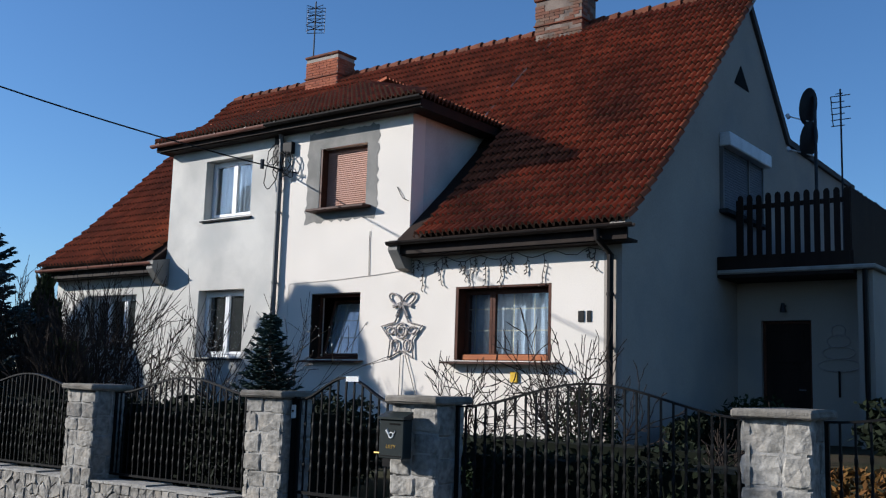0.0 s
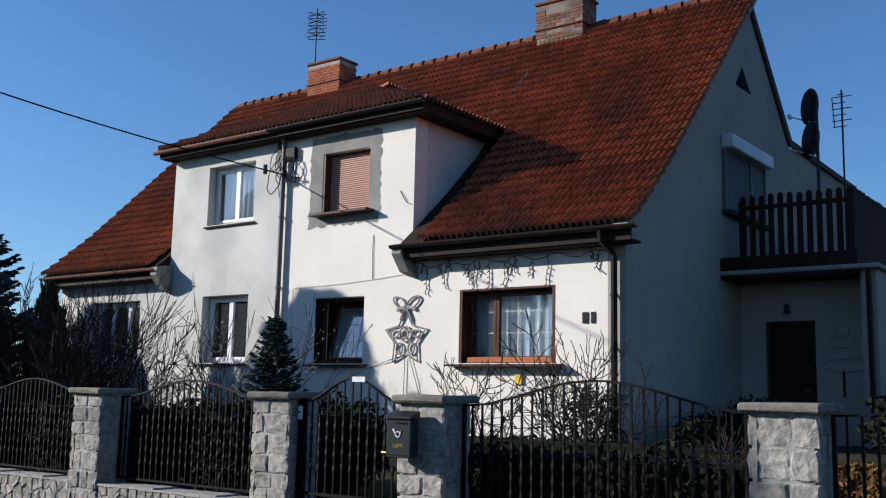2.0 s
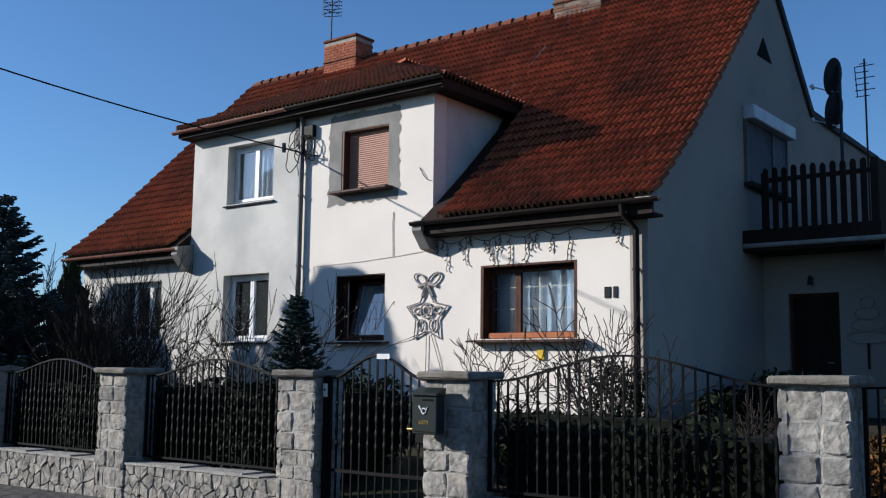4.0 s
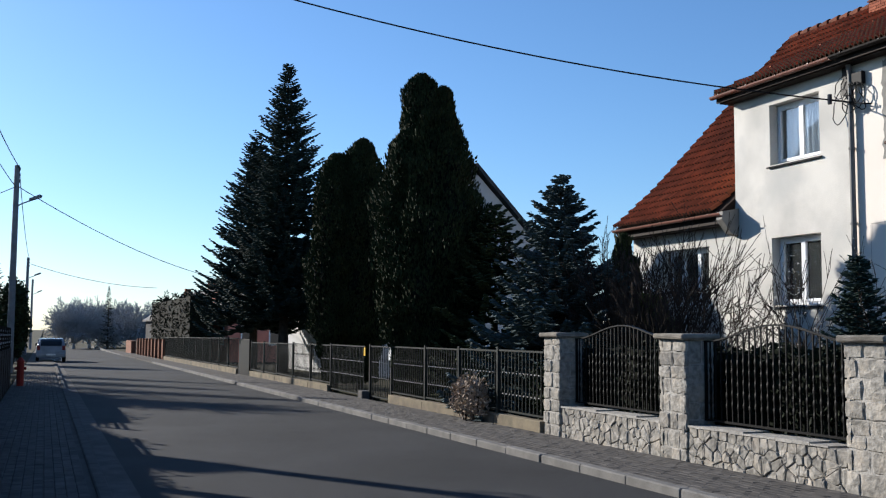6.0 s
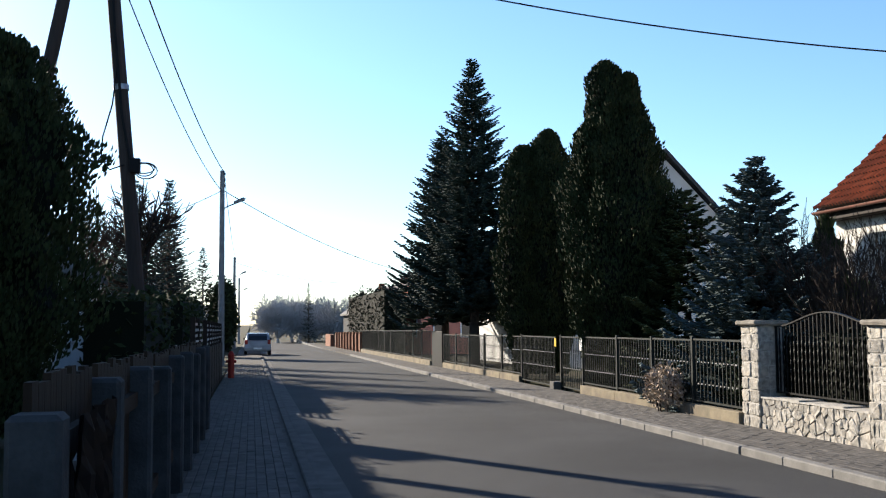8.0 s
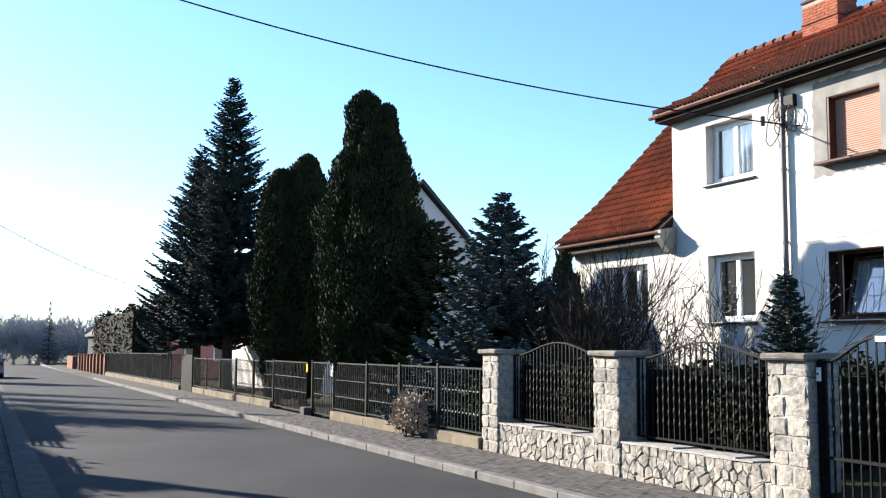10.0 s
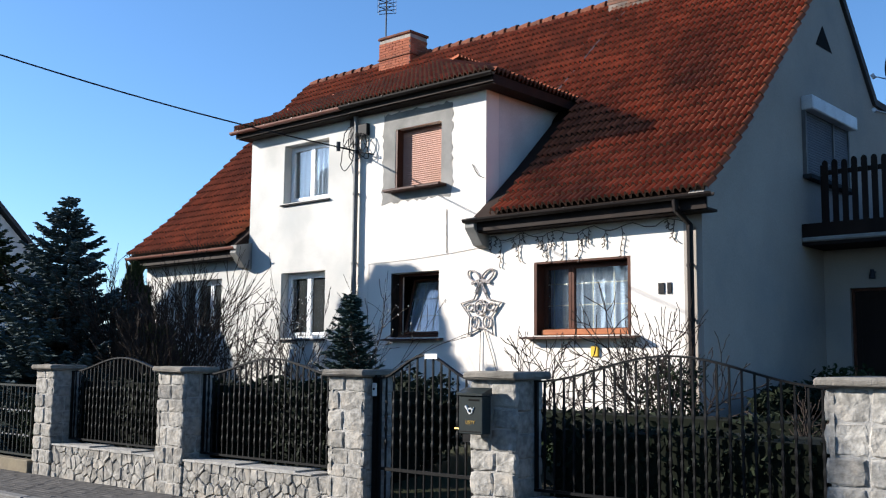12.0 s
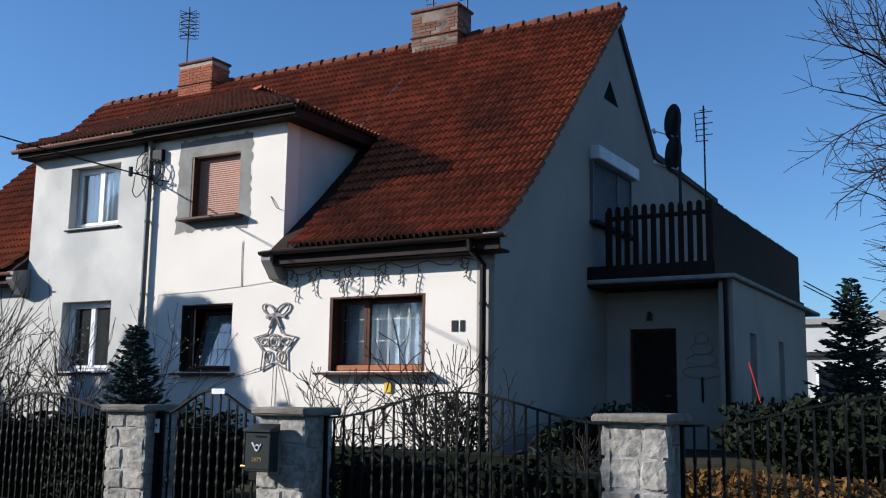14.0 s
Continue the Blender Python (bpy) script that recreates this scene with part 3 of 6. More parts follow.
def window(rect, frame_mat, label, splits, depth=0.2, sill=None, curtain=True, bars=False):
    x0, x1, z0, z1 = rect
    y = YF + depth
    win = new("window")
    win.parent = house
    win.location = (0, 0, 0)
    tagged(win, label)
    part("frame", frame_bars(x0 + 0.004, x1 - 0.004, y, z0 + 0.004, z1 - 0.004, 0.055, 0.07), frame_mat, win)
    edges = [x0 + 0.06, *splits, x1 - 0.06]
    for a, b in zip(edges, edges[1:]):
        part("sash", frame_bars(a, b, y - 0.015, z0 + 0.06, z1 - 0.06, 0.06, 0.07), frame_mat, win)
        pane(a + 0.055, b - 0.055, y + 0.02, z0 + 0.115, z1 - 0.115, win)
        if bars:
            for k in (1, 2):
                xx = a + (b - a) * k / 3
                if b - a > 0.7 or k == 1:
                    part("glazing_bar", boxed(xx - 0.007, xx + 0.007, y + 0.03, y + 0.04, z0 + 0.12, z1 - 0.12), M["pale_bar"], win)
            for k in (1, 2):
                zz = z0 + (z1 - z0) * (0.12 + 0.29 * k)
                part("glazing_bar", boxed(a + 0.056, b - 0.056, y + 0.03, y + 0.041, zz - 0.007, zz + 0.007), M["pale_bar"], win)
    if curtain:
        v, f = curtain_sheet(x0 + 0.08, x1 - 0.08, y + 0.16, z0 + (0.08 if curtain is True else curtain), z1 - 0.05)
        ob = new("curtain", mesh_of("curtain", v, f, M["curtain"]))
        ob.parent = win
    if sill:
        mat_s, out, over = sill
        part("sill", prism(bmesh.new(), [(YF + depth - 0.02, z0 + 0.004), (YF - out, z0 - 0.03), (YF - out, z0 - 0.06), (YF - out + 0.02, z0 - 0.055), (YF + depth - 0.02, z0 - 0.02)], "x", x0 - over, x1 + over), mat_s, win, "projecting metal window sill")
    return win


window(OPEN_L[0], M["white_frame"], "white plastic window half hidden by bare shrubs", [-19.65, -19.05], sill=(M["white_sheet"], 0.06, 0.05), curtain=False)
window(OPEN_L[1], M["white_frame"], "white plastic two-sash window", [-15.69], sill=(M["concrete_dark"], 0.05, 0.05), curtain=False)
window(OPEN_L[2], M["white_frame"], "white plastic two-sash upper window", [-15.67], sill=(M["concrete_dark"], 0.05, 0.06))
win_r = window(OPEN_R[1], M["brown"], "brown window with net curtains behind pale bars", [-9.2], sill=(M["brown_sill"], 0.2, 0.16), depth=0.22, bars=True)
part("planter_ledge", boxed(-9.7, -8.02, 13.56, 13.68, 2.11, 2.2, 0.012), M["planter"], win_r, "terracotta flower troughs on the sill")
for a in (-9.78, -7.99):
    part("reveal_lining", boxed(a - 0.028, a + 0.026, 13.503, 13.71, 2.11, 3.315), M["brown"], win_r)
part("reveal_lining", boxed(-9.75, -8.02, 13.504, 13.71, 3.288, 3.316), M["brown"], win_r)

# window with its sash tilted open
win_m = window(OPEN_R[0], M["brown"], "brown window with its sash tilted open", [], depth=0.2, sill=(M["brown_sill"], 0.14, 0.12), curtain=False)
for ob in [o for o in win_m.children if o.name.startswith(("sash", "pane"))]:
    bpy.data.objects.remove(ob)
sash = part("sash", frame_bars(-0.5, 0.5, -0.03, 0.0, 1.08, 0.04, 0.05), M["brown"], win_m)
sash.matrix_basis = pose(-12.53, 13.78, 2.17, -14, 0, 0)
gl = part("pane", boxed(-0.45, 0.45, -0.005, 0.003, 0.05, 1.03), M["glass"], win_m)
gl.visible_shadow = False
gl.matrix_basis = sash.matrix_basis.copy()
# White sheet added behind the sash; stands in for sky reflected in its pane.
v, f = curtain_sheet(-0.43, 0.45, 0.03, 0.06, 1.02, 5)
cu = new("curtain", mesh_of("curtain", v, f, M["white_frame"]))
cu.parent, cu.matrix_basis = win_m, sash.matrix_basis.copy()
for k in (-0.16, 0.18):
    b = part("glazing_bar", boxed(k - 0.006, k + 0.006, -0.012, -0.006, 0.06, 1.02), M["pale_bar"], win_m)
    b.matrix_basis = sash.matrix_basis.copy()
for k in (0.35, 0.68):
    b = part("glazing_bar", boxed(-0.44, 0.44, -0.013, -0.007, k - 0.006, k + 0.006), M["pale_bar"], win_m)
    b.matrix_basis = sash.matrix_basis.copy()
part("reveal_lining", boxed(-13.139, -13.11, 13.503, 13.69, 2.11, 3.3), M["dark_wood"], win_m)

# upper window behind a closed roller shutter
win_u = new("window")
win_u.parent = house
tagged(win_u, "upper window closed by a pinkish roller shutter")
x0, x1, z0, z1 = OPEN_R[2]
part("frame", frame_bars(x0 + 0.004, x1 - 0.004, YF + 0.13, z0 + 0.004, z1 - 0.004, 0.045, 0.08), M["brown"], win_u)
slat = part("slat", boxed(x0 + 0.05, x1 - 0.05, -0.012, 0.012, 0.0, 0.036, 0.008), M["shutter"], win_u)
slat.location = (0, YF + 0.17, z0 + 0.05)
for k in range(1, 28):
    piece("slat", slat.data, win_u, pose(0, YF + 0.17, z0 + 0.05 + k * 0.0395))
part("sill", boxed(x0 - 0.13, x1 + 0.13, YF - 0.22, YF + 0.13, z0 - 0.05, z0 + 0.0, 0.01), M["brown_sill"], win_u, "deep dark brown window sill")
part("reveal_lining", boxed(x0 + 0.002, x0 + 0.05, YF + 0.004, YF + 0.13, z0, z1), M["brown"], win_u)

# bare render patch round the shutter window
rnd = random.Random(4)
px0, px1, pz0, pz1 = -13.42, -11.63, 4.66, 6.4
def edge(a, b, n, jit):
    return [(a[0] + (b[0] - a[0]) * i / n + rnd.uniform(-jit, jit), a[1] + (b[1] - a[1]) * i / n + rnd.uniform(-jit, jit)) for i in range(n)]
outer = edge((px0, pz0), (px1, pz0), 24, 0.035) + edge((px1, pz0), (px1, pz1), 20, 0.035) + edge((px1, pz1), (px0, pz1), 24, 0.03) + edge((px0, pz1), (px0, pz0), 20, 0.035)
inner = []
for (a, b) in outer:
    inner.append((min(max(a, x0), x1), min(max(b, z0), z1)))
bm = bmesh.new()
vo = [bm.verts.new((a, YF - 0.004, b)) for a, b in outer]
vi = [bm.verts.new((a, YF - 0.004, b)) for a, b in inner]
for i in range(len(vo)):
    j = (i + 1) % len(vo)
    try:
        bm.faces.new((vo[i], vo[j], vi[j], vi[i]))
    except ValueError:
        pass
bmesh.ops.dissolve_degenerate(bm, dist=0.0005, edges=bm.edges[:])
part("render_patch", bm, M["patch"], house, "unpainted grey render round the window")

# gable window with a raised white shutter box, and the small vent
win_g = new("window")
win_g.parent = house
tagged(win_g, "gable window with lowered grey roller shutters")
gs = part("slat", boxed(-0.012, 0.012, -1.04, 1.04, 0, 0.045, 0.008), M["shutter_grey"], win_g)
gs.location = (XR + 0.03, 18.5, 5.06)
for k in range(1, 24):
    piece("slat", gs.data, win_g, pose(XR + 0.03, 18.5, 5.06 + k * 0.049))
part("shutter_box", boxed(XR, XR + 0.22, 17.38, 19.62, 6.2, 6.46, 0.02), M["white_sheet"], win_g, "white metal shutter box")
for y in (17.42, 18.75, 19.55):
    part("guide_rail", boxed(XR, XR + 0.07, y - 0.03, y + 0.03, 5.03, 6.2), M["pipe_grey"], win_g)
part("sill", boxed(XR, XR + 0.16, 17.36, 19.64, 4.96, 5.03), M["concrete_dark"], win_g)
part("vent", prism(bmesh.new(), [(18.17, 7.62), (18.97, 7.63), (18.52, 8.06)], "x", XR + 0.002, XR + 0.012), M["black"], house, "triangular gable vent")

# house number: two plain bars; wires and rope-light figure on the wall
bm = bmesh.new()
box(bm, -7.48, -7.38, YF - 0.015, YF - 0.001, 2.7, 2.87)
part("number_bar", bm, M["digit"], house, "dark raised sign bar")
part("number_bar", boxed(-7.33, -7.26, YF - 0.015, YF - 0.001, 2.7, 2.87), M["digit"], house, "dark raised sign bar")
part("gas_box", boxed(-8.68, -8.54, YF - 0.04, YF - 0.001, 1.76, 1.92, 0.01), M["yellow"], house, "small yellow wall tag")


def rope_star():
    top = thing("rope_light_star", "grey unlit rope light star with bow on the wall", "decoration", (-10.93, YF - 0.03, 2.55))
    def flat(pts, name):
        part(name, tube(bmesh.new(), [(a, 0, b) for a, b in pts], 0.017, 6, True), M["tube"], top)
    star = []
    for k in range(10):
        r = 0.5 if k % 2 == 0 else 0.27
        a = math.pi / 2 + k * math.pi / 5
        star.append((r * math.cos(a) * 0.95, r * math.sin(a) - 0.02))
    flat(star, "star_outline")
    for c, r in (((0.0, 0.05), 0.13), ((0.0, 0.05), 0.07)):
        flat([(c[0] + r * math.cos(t * math.tau / 14), c[1] + r * math.sin(t * math.tau / 14)) for t in range(14)], "ring")
    for s in (-1, 1):
        flat([(s * (0.05 + 0.14 * math.cos(t * math.tau / 16) + 0.1), 0.60 + 0.09 * math.sin(t * math.tau / 16) + 0.06 * math.cos(t * math.tau / 16)) for t in range(16)], "bow_loop")
        flat([(s * (0.24 + 0.09 * math.cos(t * math.tau / 10)), 0.06 + 0.06 * math.sin(t * math.tau / 10)) for t in range(10)], "ring")
        flat([(s * (0.13 + 0.07 * math.cos(t * math.tau / 10)), -0.2 + 0.1 * math.sin(t * math.tau / 10)) for t in range(10)], "ring")
        flat([(s * 0.02, 0.52), (s * 0.13, 0.3), (s * 0.1, 0.28), (s * 0.01, 0.48)], "ribbon")
        flat([(s * 0.03, 0.52), (s * 0.2, 0.46), (s * 0.21, 0.485), (s * 0.03, 0.54)], "ribbon")
    part("wire", tube(bmesh.new(), [(0, 0, -0.35), (-0.01, 0, -1.0), (-0.02, 0.02, -1.6)], 0.006, 5), M["cable"], top)
    part("wire", tube(bmesh.new(), [(0.1, 0, -0.35), (0.25, 0, -0.75), (0.4, 0.02, -1.2)], 0.006, 5), M["cable"], top)


rope_star()


def icicle_lights():
    top = thing("icicle_light_string", "grey icicle light string hanging under the eaves", "light string", (0, 0, 0))
    r = random.Random(9)
    main = [(-10.9 + i * 0.1, YF - 0.03, 3.78 + 0.05 * math.sin(i * 0.9) + r.uniform(-0.015, 0.015)) for i in range(41)]
    part("cord", tube(bmesh.new(), main, 0.007, 4), M["cord"], top)
    for i in range(0, 41, 1):
        if r.random() < 0.45:
            continue
        x, y, z = main[i]
        ln = r.choice((0.15, 0.25, 0.32, 0.45))
        pts = [(x + r.uniform(-0.025, 0.025), y, z - ln * k / 5) for k in range(6)]
        bm = tube(bmesh.new(), pts, 0.008, 4)
        for p in pts[1:]:
            s = r.choice((-1, 1))
            tube(bm, [p, (p[0] + s * 0.04, p[1] - 0.01, p[2] - 0.03)], [0.008, 0.011], 4)
        part("light_strand", bm, M["cord"], top)


icicle_lights()


def wire(name, pts, r, label, category="cable", material="cable"):
    return tagged(part(name, tube(bmesh.new(), pts, r, 6), M[material], None), label, category)


# wall cables
wire("wall_cable", [(-13.75, YF - 0.012, 2.3), (-13.75, YF - 0.012, 3.52), (-12.5, YF - 0.012, 3.55), (-11.6, YF - 0.012, 3.6), (-10.6, YF - 0.012, 3.68), (-9.3, YF - 0.012, 3.86)], 0.004, "thin cable clipped along the white wall", material="tube")
wire("wall_cable", [(-11.75, YF - 0.012, 4.4), (-11.76, YF - 0.012, 4.2), (-11.74, YF - 0.012, 3.6)], 0.006, "thin loose cable end on the plaster")
wire("wall_cable", [(-11.15, YF - 0.012, 5.15), (-11.05, YF - 0.03, 5.0), (-11.0, YF - 0.012, 4.93), (-10.88, YF - 0.012, 4.88)], 0.007, "thin loose cable end on the plaster")


def cable_box():
    top = thing("cable_junction", "tangle of black service cables on a wall bracket", "cable", (-14.2, 13.38, 5.75))
    part("insulator_bracket", rod(rod(bmesh.new(), (-0.12, 0.12, 0.1), (-0.12, -0.25, 0.1), 0.018), (-0.12, -0.22, 0.02), (-0.12, -0.22, 0.2), 0.04), M["dark_steel"], top)
    part("meter_box", boxed(0.15, 0.42, 0.02, 0.12, 0.32, 0.55, 0.01), M["cable"], top)
    r = random.Random(3)
    for k in range(7):
        cx, cz, a, b = r.uniform(-0.1, 0.6), r.uniform(-0.05, 0.45), r.uniform(0.1, 0.2), r.uniform(0.16, 0.34)
        tilt = r.uniform(-0.6, 0.6)
        pts = []
        for t in range(16):
            u, w = a * math.cos(t * math.tau / 16), b * math.sin(t * math.tau / 16)
            pts.append((cx + u * math.cos(tilt) - w * math.sin(tilt), r.uniform(-0.02, 0.02), cz + u * math.sin(tilt) + w * math.cos(tilt)))
        part("cable_loop", tube(bmesh.new(), pts, 0.010, 5, True), M["cable"], top)
    part("cable_tail", tube(bmesh.new(), [(-0.12, -0.2, 0.1), (0.15, 0.0, 0.02), (0.5, -0.03, -0.08), (0.62, 0.05, -0.1)], 0.014, 5), M["cable"], top)


cable_box()
# service cable over the street
A, B = Vector((-14.32, 13.16, 5.85)), Vector((-18.95, -2.85, 9.4))
wire("service_cable", [A.lerp(B, k / 40) - Vector((0, 0, 0.6 * 4 * (k / 40) * (1 - k / 40))) for k in range(41)], 0.014, "black service cable sagging from the house to the pole")

# ---- entrance annex with the balcony ----
annex = thing("entrance_annex", "low shaded entrance annex carrying a dark wooden balcony", "annex")
DOOR = (-6.3, -5.4)
PY = 18.2
bm = bmesh.new()
for a, b, lo, hi in ((XR + 0.002, DOOR[0], 0.3, 3.5), (DOOR[0], DOOR[1], 3.04, 3.5), (DOOR[1], -4.402, 0.3, 3.5), (DOOR[0], DOOR[1], 0.3, 0.75)):
    box(bm, a, b, PY, PY + 0.25, lo, hi + (0.298 if hi == 3.5 else 0))
bmesh.ops.remove_doubles(bm, verts=bm.verts[:], dist=0.001)
part("front_wall", bm, M["plaster_gable_shade"], annex)
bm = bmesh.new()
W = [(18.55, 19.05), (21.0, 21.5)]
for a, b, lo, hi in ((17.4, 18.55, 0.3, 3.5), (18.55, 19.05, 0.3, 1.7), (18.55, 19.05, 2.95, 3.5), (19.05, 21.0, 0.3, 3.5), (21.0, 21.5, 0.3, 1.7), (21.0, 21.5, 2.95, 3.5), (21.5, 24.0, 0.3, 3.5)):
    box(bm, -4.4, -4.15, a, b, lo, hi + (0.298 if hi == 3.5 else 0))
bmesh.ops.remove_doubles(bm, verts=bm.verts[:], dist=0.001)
part("side_wall", bm, M["plaster_gable_shade"], annex)
for a, b in W:
    w = new("window")
    w.parent = annex
    tagged(w, "narrow dark side window")
    part("frame", boxed(-4.33, -4.27, a, b, 1.7, 2.95), M["white_frame"], w)
    part("pane", boxed(-4.265, -4.255, a + 0.06, b - 0.06, 1.76, 2.6), M["car_glass"], w)
dr = new("door")
dr.parent = annex
tagged(dr, "dark brown front door")
part("door_leaf", boxed(DOOR[0] + 0.04, DOOR[1] - 0.04, PY + 0.12, PY + 0.17, 0.76, 3.0), M["dark_wood"], dr)
part("frame", frame_bars(DOOR[0] + 0.002, DOOR[1] - 0.002, PY + 0.08, 0.76, 3.035, 0.05, 0.1), M["brown"], dr)
for k in range(3):
    part("door_panel", boxed(DOOR[0] + 0.15, DOOR[1] - 0.15, PY + 0.105, PY + 0.125, 0.9 + k * 0.69, 1.46 + k * 0.69, 0.008), M["dark_wood"], dr)
part("door_handle", rod(bmesh.new(), (DOOR[1] - 0.14, PY + 0.09, 1.8), (DOOR[1] - 0.26, PY + 0.09, 1.8), 0.012), M["steel"], dr)
part("step", boxed(-6.6, -4.41, 17.2, PY - 0.002, 0.3, 0.74, 0.02), M["concrete_dark"], annex)
part("step", boxed(-6.5, -4.8, 16.8, 17.2, 0.3, 0.55, 0.02), M["concrete_dark"], annex)
part("balcony_slab", boxed(XR + 0.005, -4.05, 17.2, 25.4, 3.80, 3.88, 0.02), M["concrete"], annex, "thin concrete balcony slab")
part("balcony_skirt", boxed(XR + 0.01, -4.46, 17.22, 17.27, 3.882, 4.12), M["dark_wood"], annex, "dark stained boards along the balcony edge")
part("balcony_skirt", boxed(-4.458, -4.40, 17.22, 25.3, 3.882, 4.12), M["dark_wood"], annex, "dark stained boards along the balcony edge")
part("porch_ceiling", boxed(XR + 0.01, -4.41, 17.22, PY - 0.003, 3.74, 3.797), M["dark_wood"], annex, "dark boarded ceiling over the door")
part("lamp", rod(rod(bmesh.new(), (-5.85, PY - 0.002, 3.3), (-5.85, PY - 0.15, 3.3), 0.02), (-5.85, PY - 0.15, 3.18), (-5.85, PY - 0.15, 3.34), 0.06, 0.03), M["dark_steel"], annex)
part("downpipe", tube(bmesh.new(), [(-4.25, 17.3, 3.8), (-4.25, 17.3, 0.6)], 0.045, 8), M["gutter"], annex)
rail = new("balcony_railing")
rail.parent = annex
tagged(rail, "dark stained wooden slat railing with rounded tops")
outline = [(-0.05, 0.0), (0.05, 0.0), (0.05, 1.26), (0.035, 1.3), (0.0, 1.32), (-0.035, 1.3), (-0.05, 1.26)]
sl = part("slat", prism(bmesh.new(), outline, "y", -0.012, 0.012), M["dark_wood"], rail)
sl.location = (-6.33, 17.3, 3.9)
for k in range(1, 12):
    piece("slat", sl.data, rail, pose(-6.33 + k * 0.166, 17.3, 3.9 + random.uniform(-0.015, 0.015)))
for k in range(78):
    piece("slat", sl.data, rail, pose(-4.46, 17.38 + k * 0.0995, 3.9 + random.uniform(-0.015, 0.015), 0, 0, 90))
for z in (4.05, 5.0):
    part("rail", boxed(-6.42, -4.48, 17.315, 17.36, z - 0.04, z + 0.04), M["dark_wood"], rail)
    part("rail", boxed(-4.53, -4.475, 17.362, 25.1, z - 0.04, z + 0.04), M["dark_wood"], rail)
for p in ((-6.4, 17.37), (-4.55, 17.4), (-4.55, 21.2), (-4.55, 25.05)):
    part("post", boxed(p[0] - 0.04, p[0] + 0.04, p[1], p[1] + 0.08, 3.882, 5.15), M["dark_wood"], rail)


def dish_mast():
    top = thing("satellite_dish_mast", "steel mast with two dark satellite dishes", "satellite dish", (-5.09, 17.62, 3.66))
    part("mast", rod(bmesh.new(), (0, 0, 0.2), (0, 0, 3.3), 0.03), M["dark_steel"], top)
    for z in (3.1, 2.5):
        bm = bmesh.new()
        rings = []
        for i in range(5):
            r = 0.3 * i / 4
            rings.append([bm.verts.new((r * math.cos(k * math.tau / 20), 0.35 * r * r, 1.12 * r * math.sin(k * math.tau / 20))) for k in range(20)] if i else [bm.verts.new((0, 0, 0))])
        for k in range(20):
            bm.faces.new((rings[0][0], rings[1][k], rings[1][(k + 1) % 20]))
            for i in range(1, 4):
                bm.faces.new((rings[i][k], rings[i + 1][k], rings[i + 1][(k + 1) % 20], rings[i][(k + 1) % 20]))
        bmesh.ops.solidify(bm, geom=bm.faces[:], thickness=0.008)
        d = part("dish", bm, M["dark_steel"], top)
        d.matrix_basis = pose(-0.07, -0.05, z, 12, 0, 78)
        arm = part("feed_arm", rod(rod(bmesh.new(), (0, 0.0, z - 0.3), (-0.42, -0.1, z - 0.14), 0.012), (-0.42, -0.1, z - 0.17), (-0.46, -0.1, z - 0.1), 0.035), M["white_sheet"], top)


dish_mast()


def aerial(name, at, h, label, kind):
    top = thing(name, label, "antenna", at)
    part("mast", rod(bmesh.new(), (0, 0, 0), (0, 0, h), 0.02), M["dark_steel"], top)
    if kind == "grid":
        bm = bmesh.new()
        for k in range(8):
            rod(bm, (-0.24, 0.1, h - 0.85 + k * 0.1), (0.24, 0.1, h - 0.85 + k * 0.1), 0.011, None, 5)
        for x in (-0.24, 0.24):
            rod(bm, (x, 0.1, h - 0.85), (x, 0.1, h - 0.15), 0.008, None, 5)
        tagged(part("reflector", bm, M["dark_steel"], top), kind="stuff")
        for k in range(4):
            z = h - 0.78 + k * 0.19
            part("dipole", tube(bmesh.new(), [(-0.22, -0.08, z - 0.08), (0, -0.06, z), (0.22, -0.08, z - 0.08), (0.22, -0.08, z + 0.08), (0, -0.06, z), (-0.22, -0.08, z + 0.08)], 0.012, 5, True), M["dark_steel"], top)
    else:
        part("boom", rod(bmesh.new(), (-0.1, 0, h - 0.1), (0.05, 0, h - 0.1), 0.01), M["dark_steel"], top)
        for k in range(6):
            part("element", rod(bmesh.new(), (-0.2, 0, h - 0.15 - k * 0.13), (0.08 if k % 2 else 0.2, 0, h - 0.15 - k * 0.13), 0.011, None, 5), M["dark_steel"], top)
        part("element", rod(bmesh.new(), (-0.2, 0, h - 0.15), (-0.16, 0, h - 0.8), 0.011, None, 5), M["dark_steel"], top)
    return top


aerial("television_aerial", (-18.45, 18.55, 10.3), 1.6, "panel television aerial on the brick chimney", "grid").rotation_euler = (0, 0, 0.5)
aerial("television_aerial", (-11.2, 19.0, 10.38), 0.9, "old television aerial on the weathered chimney", "yagi")
aerial("rod_aerial", (-10.3, 19.0, 10.38), 1.1, "plain rod aerial on the weathered chimney", "rodlike")
aerial("television_aerial", (-5.68, 21.5, 3.87), 4.34, "tall television aerial on the balcony", "yagi")
wire("lightning_wire", [(-10.9, 18.3, 9.25), (-11.0, 17.4, 8.38), (-11.1, 16.4, 7.36), (-11.15, 15.9, 6.86)], 0.012, "thin wire lying down the roof tiles", material="steel")
wire("lightning_wire", [(-11.35, 18.3, 9.22), (-11.4, 17.5, 8.45), (-11.45, 16.9, 7.86)], 0.012, "thin wire lying down the roof tiles", material="steel")

# ---- stone and iron street fence ----
FENCE_Y = 7.12
PILLARS = [(-14.13, -13.6), (-10.97, -10.39), (-7.8, -7.25), (-5.87, -5.34), (-2.64, -2.12), (1.0, 1.52)]


